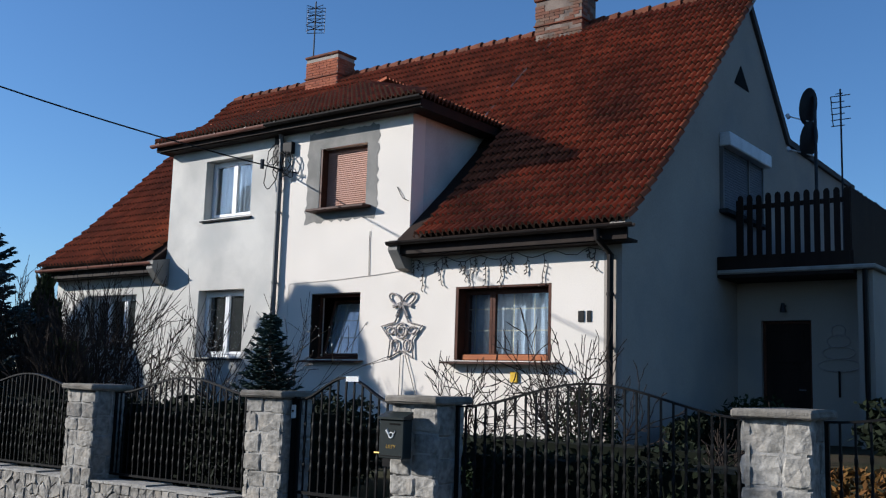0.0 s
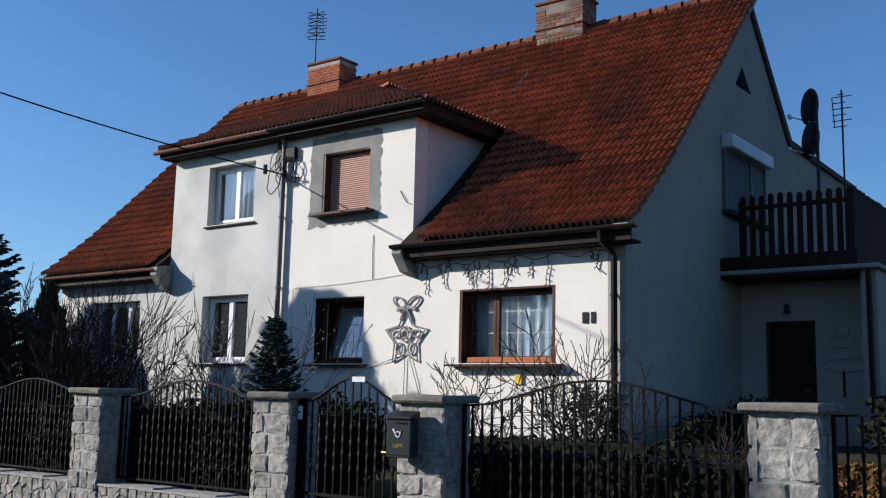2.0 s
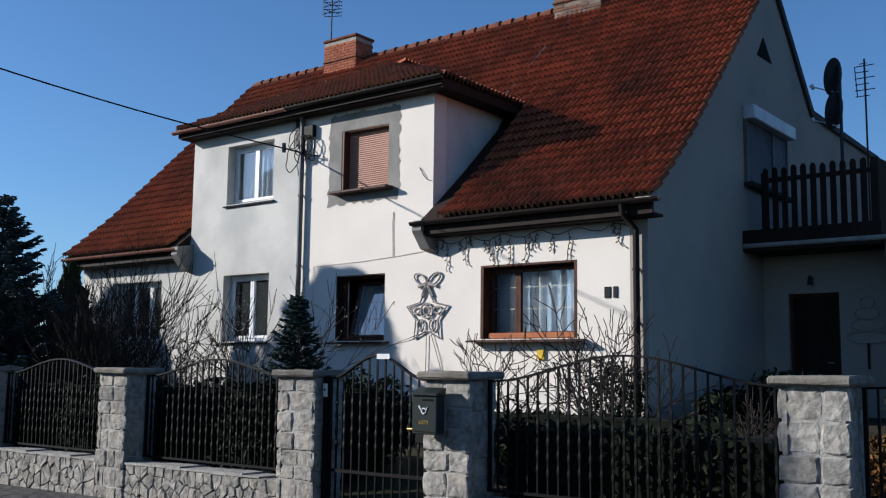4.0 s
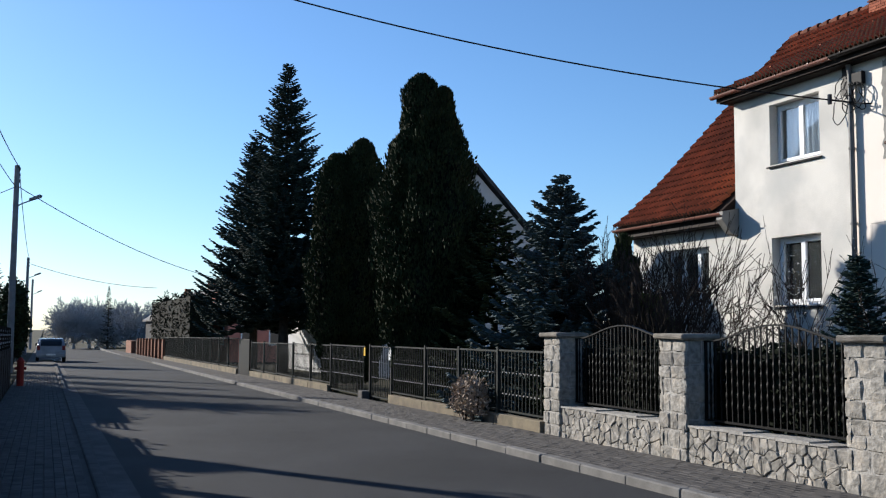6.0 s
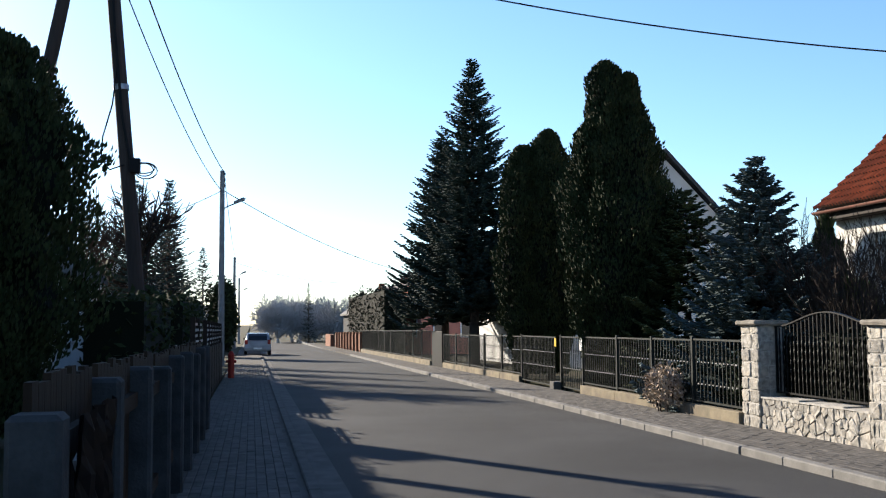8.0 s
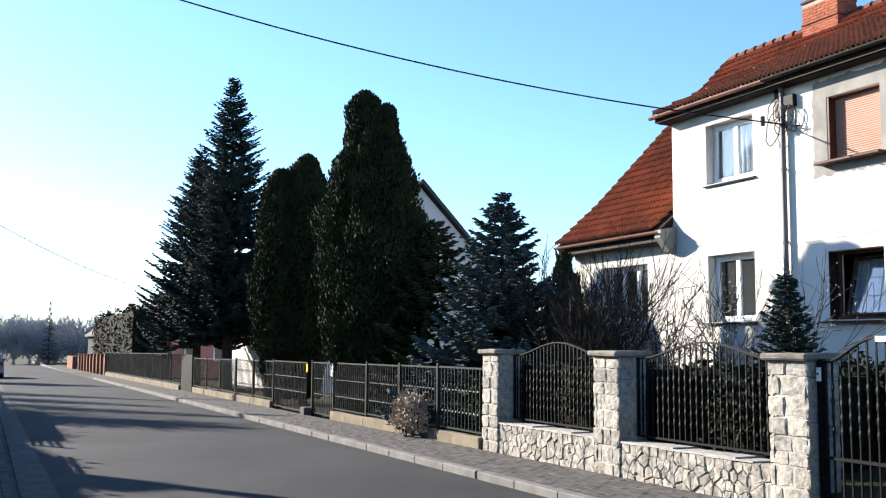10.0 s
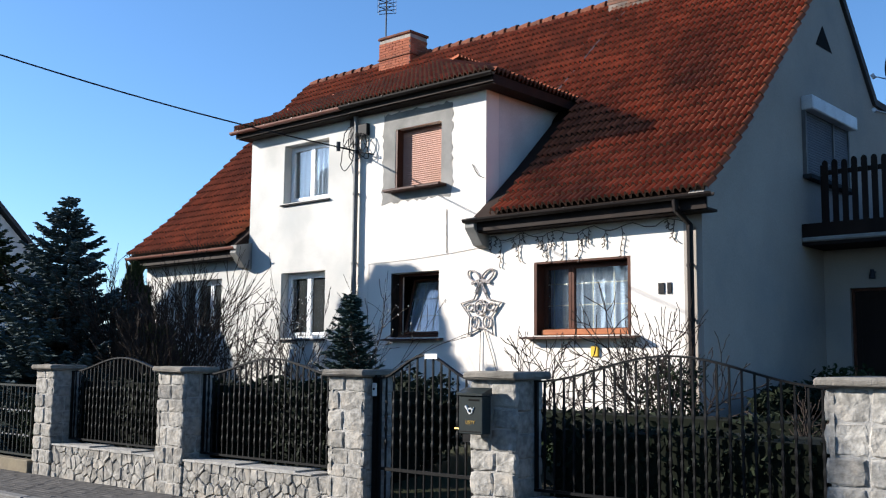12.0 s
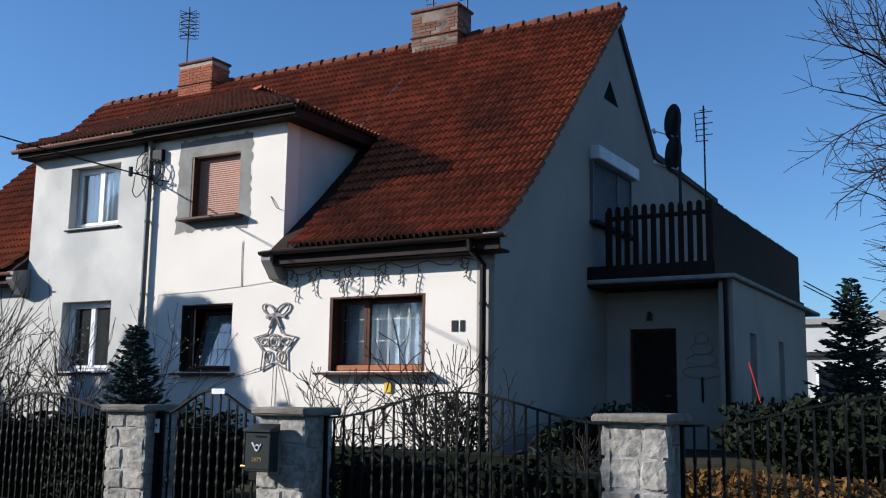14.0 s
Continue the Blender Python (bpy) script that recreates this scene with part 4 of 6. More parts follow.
def clip(poly, px, pz, nx, nz):
    """The part of a polygon on the inner side of a line."""
    out = []
    for i, a in enumerate(poly):
        b = poly[(i + 1) % len(poly)]
        da, db = (a[0] - px) * nx + (a[1] - pz) * nz, (b[0] - px) * nx + (b[1] - pz) * nz
        if da <= 0:
            out.append(a)
        if da * db < 0:
            s = da / (da - db)
            out.append((a[0] + (b[0] - a[0]) * s, a[1] + (b[1] - a[1]) * s))
    return out


def stone_face(top, u0, u1, z0, z1, at, size, rnd, ju=0.3, jz=0.22, bulge=1.0):
    """Rubble on one face: uneven stones that fill it, each proud of the mortar; at(u, z): the matrix of a stone there."""
    nu, nz = max(2, round((u1 - u0) / size)), max(2, round((z1 - z0) / (size * 0.92)))
    du, dz = (u1 - u0) / nu, (z1 - z0) / nz
    seeds = [(u0 + (i + 0.5 + 0.22 * (j % 2 * 2 - 1) + rnd.uniform(-ju, ju)) * du, z0 + (j + 0.5 + rnd.uniform(-jz, jz)) * dz) for j in range(nz) for i in range(nu) if rnd.random() < 0.88]
    for k, (su, sz) in enumerate(seeds):
        poly = [(u0, z0), (u1, z0), (u1, z1), (u0, z1)]
        for m, (tu, tz) in enumerate(seeds):
            if m == k or abs(tu - su) > 3 * size or abs(tz - sz) > 3 * size:
                continue
            d = math.hypot(tu - su, tz - sz)
            poly = clip(poly, (su + tu) / 2, (sz + tz) / 2, (tu - su) / d, (tz - sz) / d)
        if len(poly) < 3:
            continue
        cu, cz = sum(p[0] for p in poly) / len(poly), sum(p[1] for p in poly) / len(poly)
        proud = rnd.uniform(0.014, 0.036) * bulge
        fine = []
        for i, a in enumerate(poly):
            b = poly[(i + 1) % len(poly)]
            fine += [a, ((a[0] + b[0]) / 2 + rnd.uniform(-0.006, 0.006), (a[1] + b[1]) / 2 + rnd.uniform(-0.006, 0.006))]
        n = len(fine)
        ring = lambda f, y, jit: [((p[0] - cu) * f, y + rnd.uniform(-jit, jit), (p[1] - cz) * f) for p in fine]
        v = ring(0.975, 0.03, 0) + ring(0.94, -proud * 0.55, 0.004) + ring(0.82, -proud, 0.007) + [(rnd.uniform(-0.02, 0.02), -proud - rnd.uniform(-0.01, 0.01), rnd.uniform(-0.02, 0.02))]
        f = [(r * n + i, r * n + (i + 1) % n, (r + 1) * n + (i + 1) % n, (r + 1) * n + i) for r in (0, 1) for i in range(n)] + [(2 * n + i, 2 * n + (i + 1) % n, 3 * n) for i in range(n)]
        piece("stone", mesh_of("stone", v, f, M["stone"]), top, at(cu, cz))


def coursed_face(top, u0, u1, z0, z1, at, rnd):
    """Roughly squared blocks in uneven courses, each with a rough split face."""
    z = z0
    while z < z1 - 0.02:
        h = rnd.uniform(0.13, 0.24)
        if z + h > z1 - 0.09:
            h = z1 - z
        cuts = [u0]
        while cuts[-1] < u1 - 0.02:
            w = rnd.uniform(0.17, 0.34)
            cuts.append(u1 if cuts[-1] + w > u1 - 0.12 else cuts[-1] + w)
        for a, b in zip(cuts, cuts[1:]):
            cu, cz, hw, hh = (a + b) / 2, z + h / 2, (b - a) / 2, h / 2
            rim = []
            for p, q in (((-1, -1), (1, -1)), ((1, -1), (1, 1)), ((1, 1), (-1, 1)), ((-1, 1), (-1, -1))):
                for i in range(3):
                    t = i / 3
                    x, y = p[0] + (q[0] - p[0]) * t, p[1] + (q[1] - p[1]) * t
                    cut = 0.93 if i == 0 else 1.0
                    rim.append((x * hw * cut + rnd.uniform(-0.008, 0.004) * (1 if x > 0 else -1), y * hh * cut + rnd.uniform(-0.008, 0.004) * (1 if y > 0 else -1)))
            proud = rnd.uniform(0.008, 0.024)
            n = len(rim)
            ring = lambda f, y, jit: [(p[0] * f, y + rnd.uniform(-jit, jit), p[1] * f) for p in rim]
            v = ring(0.99, 0.03, 0) + ring(0.965, -proud * 0.5, 0.004) + ring(0.84, -proud, 0.006) + [(rnd.uniform(-0.3, 0.3) * hw, -proud - rnd.uniform(-0.004, 0.01), rnd.uniform(-0.3, 0.3) * hh)]
            f = [(r * n + i, r * n + (i + 1) % n, (r + 1) * n + (i + 1) % n, (r + 1) * n + i) for r in (0, 1) for i in range(n)] + [(2 * n + i, 2 * n + (i + 1) % n, 3 * n) for i in range(n)]
            piece("stone", mesh_of("stone", v, f, M["stone"]), top, at(cu, cz))
        z += h


def pillar(x0, x1, k):
    g = ground_z((x0 + x1) / 2)
    top = thing("stone_pillar", "rough limestone fence pillar with a concrete cap", "pillar", (0, 0, 0), group="fence pillars")
    part("core", boxed(x0 + 0.046, x1 - 0.046, FENCE_Y + 0.046, FENCE_Y + 0.47, g - 0.1, 1.49), M["stone_mortar"], top)
    rnd = random.Random(50 + k)
    coursed_face(top, x0, x1, g - 0.03, 1.485, lambda u, z: pose(u, FENCE_Y + 0.05, z), rnd)
    coursed_face(top, FENCE_Y + 0.03, FENCE_Y + 0.48, g - 0.03, 1.485, lambda u, z: pose(x1 - 0.05, u, z, 0, 0, 90), rnd)
    coursed_face(top, FENCE_Y + 0.03, FENCE_Y + 0.48, g - 0.03, 1.485, lambda u, z: pose(x0 + 0.05, FENCE_Y * 2 + 0.51 - u, z, 0, 0, -90), rnd)
    bm = boxed(x0 - 0.035, x1 + 0.035, FENCE_Y - 0.035, FENCE_Y + 0.53, 1.485, 1.555, 0.018)
    bmesh.ops.subdivide_edges(bm, edges=bm.edges[:], cuts=2)
    for v in bm.verts:
        v.co += noise.noise_vector(v.co * 9) * 0.012
    part("cap", bm, M["cap"], top, "worn concrete cap slab")


for k, (a, b) in enumerate(PILLARS):
    pillar(a, b, k)


def low_wall(x0, x1, k):
    g = ground_z((x0 + x1) / 2)
    top = thing("stone_wall", "low rubble limestone wall under the iron fence", "wall", (0, 0, 0), group="low stone walls")
    part("core", boxed(x0 + 0.004, x1 - 0.004, FENCE_Y + 0.08, FENCE_Y + 0.4, g - 0.12, 0.43), M["stone_mortar"], top)
    stone_face(top, x0 + 0.004, x1 - 0.004, g - 0.06, 0.435, lambda u, z: pose(u, FENCE_Y + 0.085, z), 0.14, random.Random(80 + k))
    bm = bmesh.new()
    for i in range(int((x1 - x0) / 0.26)):
        a = x0 + 0.004 + i * 0.26
        box(bm, a, min(a + 0.255, x1 - 0.004), FENCE_Y + 0.05, FENCE_Y + 0.42, 0.425 + 0.004 * (i % 3), 0.45 + 0.006 * (i % 4))
    tagged(part("top_course", bm, M["stone_mortar"], top), kind="stuff")


for k, (i, j) in enumerate(((0, 1), (1, 2), (3, 4), (4, 5))):
    low_wall(PILLARS[i][1], PILLARS[j][0], k)


def bar_profile(z0, z1, bulges, r=0.0075):
    """One square-section iron bar with hammered swellings."""
    zs = [z0]
    rs = [r]
    for b in bulges:
        if z0 + 0.05 < b < z1 - 0.05:
            zs += [b - 0.05, b - 0.015, b + 0.008, b + 0.04]
            rs += [r, r * 1.5, r * 1.5, r]
    zs.append(z1)
    rs.append(r)
    return zs, rs


def iron_bar(x, y, z0, z1, bulges, r=0.0085):
    bm = bmesh.new()
    zs, rs = bar_profile(z0, z1, bulges, r)
    rings = [[bm.verts.new((x + q * math.cos(math.pi / 4 + k * math.pi / 2) * 1.3, y + q * math.sin(math.pi / 4 + k * math.pi / 2) * 1.3, z)) for k in range(4)] for z, q in zip(zs, rs)]
    for a, b in zip(rings, rings[1:]):
        for k in range(4):
            bm.faces.new((a[k], a[(k + 1) % 4], b[(k + 1) % 4], b[k]))
    return bm


def arch(x, x0, x1, lo, hi):
    t = (x - x0) / (x1 - x0)
    return lo + (hi - lo) * 0.5 * (1 - math.cos(math.tau * min(max(t, 0), 1)))


def iron_panel(x0, x1, y, z0, lo, hi, name, label, bulges, step=0.101):
    top = thing(name, label, "fence", (0, 0, 0), group="wrought iron fence panels")
    pts = [(x0 + (x1 - x0) * k / 24, y, arch(x0 + (x1 - x0) * k / 24, x0, x1, lo, hi)) for k in range(25)]
    bm = bmesh.new()
    rows = [[bm.verts.new((p[0], p[1] + dy, p[2] + dz)) for dy, dz in ((-0.022, -0.009), (0.022, -0.009), (0.022, 0.009), (-0.022, 0.009))] for p in pts]
    for a, b in zip(rows, rows[1:]):
        for k in range(4):
            bm.faces.new((a[k], a[(k + 1) % 4], b[(k + 1) % 4], b[k]))
    part("top_rail", bm, M["iron"], top)
    part("bottom_rail", boxed(x0, x1, y - 0.02, y + 0.02, z0, z0 + 0.025), M["iron"], top)
    n = int((x1 - x0) / step)
    for k in range(1, n):
        x = x0 + (x1 - x0) * k / n
        off = 0.022 if k % 2 else 0.0
        part("bar", iron_bar(x, y, z0 + 0.02, arch(x, x0, x1, lo, hi), [b + off for b in bulges]), M["iron"], top)
    for x in (x0 + 0.015, x1 - 0.015):
        part("end_post", boxed(x - 0.015, x + 0.015, y - 0.015, y + 0.015, z0, lo), M["iron"], top)
    return top


BULGE = (0.70, 0.83, 0.96, 1.09, 1.21)
iron_panel(-13.6, -10.97, 7.44, 0.5, 1.46, 1.66, "iron_fence", "black wrought iron fence panel with an arched top", BULGE)
iron_panel(-10.39, -7.8, 7.44, 0.5, 1.46, 1.66, "iron_fence", "black wrought iron fence panel with an arched top", BULGE)
iron_panel(-5.34, -2.64, 7.44, 0.5, 1.47, 1.70, "iron_fence", "black wrought iron fence panel with an arched top", BULGE)
iron_panel(-2.12, 1.0, 7.44, 0.5, 1.47, 1.70, "iron_fence", "black wrought iron fence panel in deep shade", BULGE)
gate = iron_panel(-7.19, -5.93, 7.3, 0.16, 1.47, 1.70, "iron_gate", "black wrought iron garden gate with an arched top", (0.82, 0.95, 1.08, 1.22))
tagged(gate, category="gate")
part("middle_rail", boxed(-7.19, -5.93, 7.28, 7.32, 0.56, 0.59), M["iron"], gate)
part("name_plate", boxed(-6.54, -6.38, 7.265, 7.275, 1.665, 1.715), M["white"], gate, "small white enamel plate")
part("lock_box", boxed(-6.05, -5.95, 7.27, 7.33, 0.9, 1.1), M["iron"], gate)
part("door_handle", rod(bmesh.new(), (-6.0, 7.25, 1.02), (-6.13, 7.25, 1.02), 0.011), M["gold"], gate, "brass lever handle")
for x in (-7.22, -5.9):
    tagged(part("gate_post", boxed(x - 0.03, x + 0.03, 7.27, 7.33, ground_z(x) - 0.03, 1.5), M["iron"], None), "square black iron gate post beside the pillar", "gate post")
bell = thing("bell_plate", "white bell push plates on the gate post", "door bell", (-7.215, 7.262, 1.36))
part("plate", boxed(-0.025, 0.025, -0.01, 0.006, -0.07, 0.06), M["white"], bell)
part("button", rod(bmesh.new(), (0, -0.008, 0.0), (0, -0.018, 0.0), 0.012), M["iron"], bell)


def letterbox():
    top = thing("letter_box", "dark green metal letter box with a slanted lid on the pillar", "letter box", (-5.70, 7.08, 1.0))
    part("box", boxed(-0.14, 0.14, -0.12, 0.0, 0.0, 0.34, 0.008), M["box_green"], top)
    part("lid", prism(bmesh.new(), [(-0.14, 0.342), (-0.14, 0.362), (0.0, 0.41), (0.0, 0.342)], "x", -0.15, 0.15), M["box_green"], top)
    part("slot", boxed(-0.02, 0.10, -0.124, -0.118, 0.295, 0.31), M["black"], top)
    bm = tube(bmesh.new(), [(0.024 * math.cos(t * math.tau / 14), -0.124, 0.205 + 0.024 * math.sin(t * math.tau / 14)) for t in range(14)], 0.006, 5, True)
    tube(bm, [(-0.012, -0.124, 0.185), (-0.05, -0.124, 0.25)], [0.004, 0.014], 5)
    tube(bm, [(0.012, -0.124, 0.185), (0.045, -0.124, 0.24)], [0.004, 0.006], 5)
    part("emblem", bm, M["white"], top, "pale curled horn emblem")
    cu = bpy.data.curves.new("lettering", "FONT")
    cu.body, cu.size, cu.extrude, cu.align_x = "LISTY", 0.046, 0.001, "CENTER"
    t = new("lettering", cu)
    t.data.materials.append(M["gold"])
    t.matrix_world = pose(0.0, -0.122, 0.09, 90, 0, 0)
    t.parent = top
    tagged(t, "gold lettering")
    part("tray", boxed(-0.12, 0.12, -0.123, -0.119, 0.02, 0.03), M["iron"], top)


letterbox()

# ---- neighbour's iron fence ----
NF_Y = 7.2


def rail_panel(x0, x1, label, name="iron_railing", plinth=True, step=0.125, single=True, height=1.2):
    g0, g1 = ground_z(x0), ground_z(x1)
    top = thing(name, label, "fence", (0, 0, 0), group="green iron railing panels")
    g = (g0 + g1) / 2
    zb, zt = g + (0.24 if plinth else 0.07), g + height + 0.05
    if plinth:
        part("plinth", boxed(x0, x1, NF_Y - 0.09, NF_Y + 0.09, g - 0.3, g + 0.18, 0.01), M["plinth"], top, "low sandy concrete plinth")
    for z in (zb, zt):
        part("rail", boxed(x0 + 0.03, x1 - 0.03, NF_Y - 0.015, NF_Y + 0.015, z - 0.015, z + 0.015), M["iron_green"], top)
    n = max(2, int((x1 - x0) / step))
    if single:
        first = part("bar", iron_bar(0, 0, zb, zt, (g + 0.55, g + 0.95), 0.008), M["iron_green"], top)
        first.location = (x0 + (x1 - x0) / n, NF_Y, 0)
        for k in range(2, n):
            piece("bar", first.data, top, pose(x0 + (x1 - x0) * k / n, NF_Y, 0))
    else:
        bm = bmesh.new()
        for k in range(1, n):
            x = x0 + (x1 - x0) * k / n
            box(bm, x - 0.009, x + 0.009, NF_Y - 0.009, NF_Y + 0.009, zb, zt)
        tagged(part("grille", bm, M["iron_green"], top), kind="stuff")
    for zz in (g + 0.52, g + 0.88) if single else ():
        dot = part("spacer", boxed(-0.02, 0.02, -0.01, 0.01, -0.01, 0.01), M["steel"], top)
        dot.location = (x0 + (x1 - x0) / n * 1.5, NF_Y - 0.004, zz)
        for k in range(2, n - 1):
            piece("spacer", dot.data, top, pose(x0 + (x1 - x0) * (k + 0.5) / n, NF_Y - 0.004, zz))
    for x in (x0,):
        part("post", boxed(x - 0.03, x + 0.03, NF_Y - 0.03, NF_Y + 0.03, g - 0.1, zt + 0.05), M["iron_green"], top)
    return top


edges = [-14.16, -15.9, -17.65, -19.45, -21.6]
for b, a in zip(edges, edges[1:]):
    rail_panel(a, b, "dark green iron railing panel on a concrete plinth")
rail_panel(-23.2, -21.65, "dark green iron wicket gate", "railing_gate", False)
rail_panel(-26.75, -23.6, "dark green iron driveway gate", "railing_gate", False)
tagged(part("plinth_block", boxed(-23.58, -23.22, 7.0, 7.3, -0.3, 0.12, 0.02), M["kerb_dark"], None), "small concrete block between the two gates", "plinth")
x = -26.8
while x > -38:
    rail_panel(x - 2.2, x, "dark green iron railing panel on a concrete plinth", single=x > -30, step=0.14)
    x -= 2.25
tagged(part("white_plate", boxed(-21.72, -21.56, 7.155, 7.165, 0.9, 1.2), M["white"], None), "narrow white plate on the gate post", "sign")
tagged(part("yellow_plate", boxed(-23.62, -23.5, 7.155, 7.165, 0.95, 1.15), M["yellow"], None), "small yellow plate on the gate", "sign")
tagged(part("fence_screen", boxed(-40.6, -38.4, 7.17, 7.23, -0.4, 1.2, 0.01), M["iron"], None), "dark closed fence section", "fence")
x = -40.8
while x > -66:
    rail_panel(x - 2.4, x, "dark iron railing panel further down the street", single=False, step=0.16, height=1.35)
    x -= 2.45
for k in range(9):
    x = -67.5 - k * 2.4
    g = ground_z(x)
    top = thing("brown_fence", "brown plank fence bay with thick posts", "fence", (0, 0, 0), group="brown fence bays")
    part("post", boxed(x - 0.2, x + 0.2, 7.05, 7.4, g - 0.3, g + 1.3, 0.02), M["brown_post"], top)
    for j in range(5):
        part("plank", boxed(x - 0.6 - j * 0.36, x - 0.3 - j * 0.36, 7.2, 7.24, g + 0.05, g + 1.15), M["brown_post"], top)
tagged(part("red_wall", boxed(-98, -92, 7.0, 7.4, -1.2, 0.5), M["brown_post"], None), "dark red far garden wall", "wall")

# ---- fence on the near side of the street ----
for k in range(9):
    x = -3.62 - k * 1.5
    g = ground_z(x)
    h = 1.2 + (0.05 if k % 3 else 0.0)
    bm = boxed(x - 0.085, x + 0.085, -0.9, -0.72, g - 0.1, g + h, 0.02)
    tagged(part("concrete_post", bm, M["concrete_dark"], None), "dark weathered concrete fence post", "fence post", group="near fence posts")
    if k < 8:
        pan = thing("plank_fence", "dark brown plank fence bay between concrete posts", "fence", (0, 0, 0), group="near plank fence bays")
        for j in range(12):
            part("plank", boxed(x - 0.20 - j * 0.1105, x - 0.095 - j * 0.1105, -0.88, -0.85, g - 0.02, g + 1.3 + random.uniform(-0.03, 0.03)), M["brown_plank"], pan)
        for z in (0.3, 1.0):
            part("rail", boxed(x - 1.41, x - 0.09, -0.845, -0.80, g + z, g + z + 0.09), M["brown_plank"], pan)
for k in range(11):
    x = -16.9 - k * 1.5
    if k == 2:
        continue
    g = ground_z(x)
    bay = thing("lattice_fence", "dark plank fence with a lattice strip on top", "fence", (0, 0, 0), group="lattice fences")
    part("post", boxed(x - 0.04, x + 0.04, -1.09, -1.01, g - 0.1, g + 1.7), M["dark_wood"], bay)
    for j in range(12):
        part("plank", boxed(x - 0.16 - j * 0.118, x - 0.045 - j * 0.118, -1.05, -1.02, g - 0.02, g + 1.1), M["dark_wood"], bay)
    for j in range(5):
        z = g + 1.16 + j * 0.1
        part("lath", boxed(x - 1.46, x - 0.04, -1.06 + 0.02 * (j % 2), -1.045 + 0.02 * (j % 2), z, z + 0.045), M["concrete"], bay)
hyd = thing("red_hydrant", "small red hydrant post on the shaded footway", "hydrant", (-32.1, -0.72, ground_z(-32.1) - 0.03))
part("body", rod(bmesh.new(), (0, 0, 0), (0, 0, 0.75), 0.1, None, 12), M["red"], hyd)
part("cap", rod(bmesh.new(), (0, 0, 0.75), (0, 0, 0.87), 0.12, 0.04, 12), M["red"], hyd)
part("outlet", rod(bmesh.new(), (-0.02, -0.16, 0.55), (-0.02, 0.16, 0.55), 0.045, None, 10), M["red"], hyd)

wrap = thing("foil_sheet", "black glossy foil sheet draped over a fence bay with white crease glints", "foil", (0, 0, 0))
rf = random.Random(12)
bm = bmesh.new()
grid = [[bm.verts.new((-4.72 + 0.96 * i / 16, -0.705 + 0.022 * math.sin(i * 1.3 + 0.5 * j) + rf.uniform(-0.008, 0.008), ground_z(-4.3) + 0.25 + 0.93 * j / 12 + rf.uniform(-0.01, 0.01))) for j in range(13)] for i in range(17)]
for i in range(16):
    for j in range(12):
        bm.faces.new((grid[i][j], grid[i + 1][j], grid[i + 1][j + 1], grid[i][j + 1]))
bmesh.ops.solidify(bm, geom=bm.faces[:], thickness=0.004)
part("sheet", bm, M["foil"], wrap)
# White tubes stand in for glints along the folds of the foil.
for k in range(5):
    a = (-4.5 + 0.13 * k, -0.722, ground_z(-4.3) + 1.1 - 0.04 * (k % 3))
    part("crease", tube(bmesh.new(), [a, (a[0] + rf.uniform(-0.05, 0.08), -0.735, a[2] - rf.uniform(0.04, 0.16)), (a[0] + rf.uniform(-0.02, 0.06), -0.73, a[2] - rf.uniform(0.1, 0.3))], [0.006, 0.012, 0.002], 5), M["white_sheet"], wrap)

# ---- plants ----
def spindle(a, b, r, side=None):
    """A twig or a tuft of needles: a thin four-sided spindle from a to b."""
    d = b - a
    n = np.linalg.norm(d) + 1e-9
    d = d / n
    s = np.cross(d, (0.0, 0.0, 1.0))
    s = s / (np.linalg.norm(s) + 1e-6)
    u = np.cross(s, d)
    m = a + (b - a) * 0.4
    return np.array([a, m + s * r, m + u * r * 0.6, m - s * r, m - u * r * 0.6, b]), [(0, 1, 2), (0, 2, 3), (0, 3, 4), (0, 4, 1), (5, 2, 1), (5, 3, 2), (5, 4, 3), (5, 1, 4)]


def trunk(bag, pts, rs, n=6):
    """A tapered limb through points, added to a bag."""
    pts = [np.asarray(p, float) for p in pts]
    v = []
    for i, p in enumerate(pts):
        d = pts[min(i + 1, len(pts) - 1)] - pts[max(i - 1, 0)]
        d = d / (np.linalg.norm(d) + 1e-9)
        s = np.cross(d, (0.0, 0.0, 1.0) if abs(d[2]) < 0.9 else (1.0, 0.0, 0.0))
        s /= np.linalg.norm(s) + 1e-9
        u = np.cross(d, s)
        for k in range(n):
            a = math.tau * k / n
            v.append(p + (s * math.cos(a) + u * math.sin(a)) * rs[i])
    f = [(i * n + k, i * n + (k + 1) % n, (i + 1) * n + (k + 1) % n, (i + 1) * n + k) for i in range(len(pts) - 1) for k in range(n)]
    bag.add(v, f)


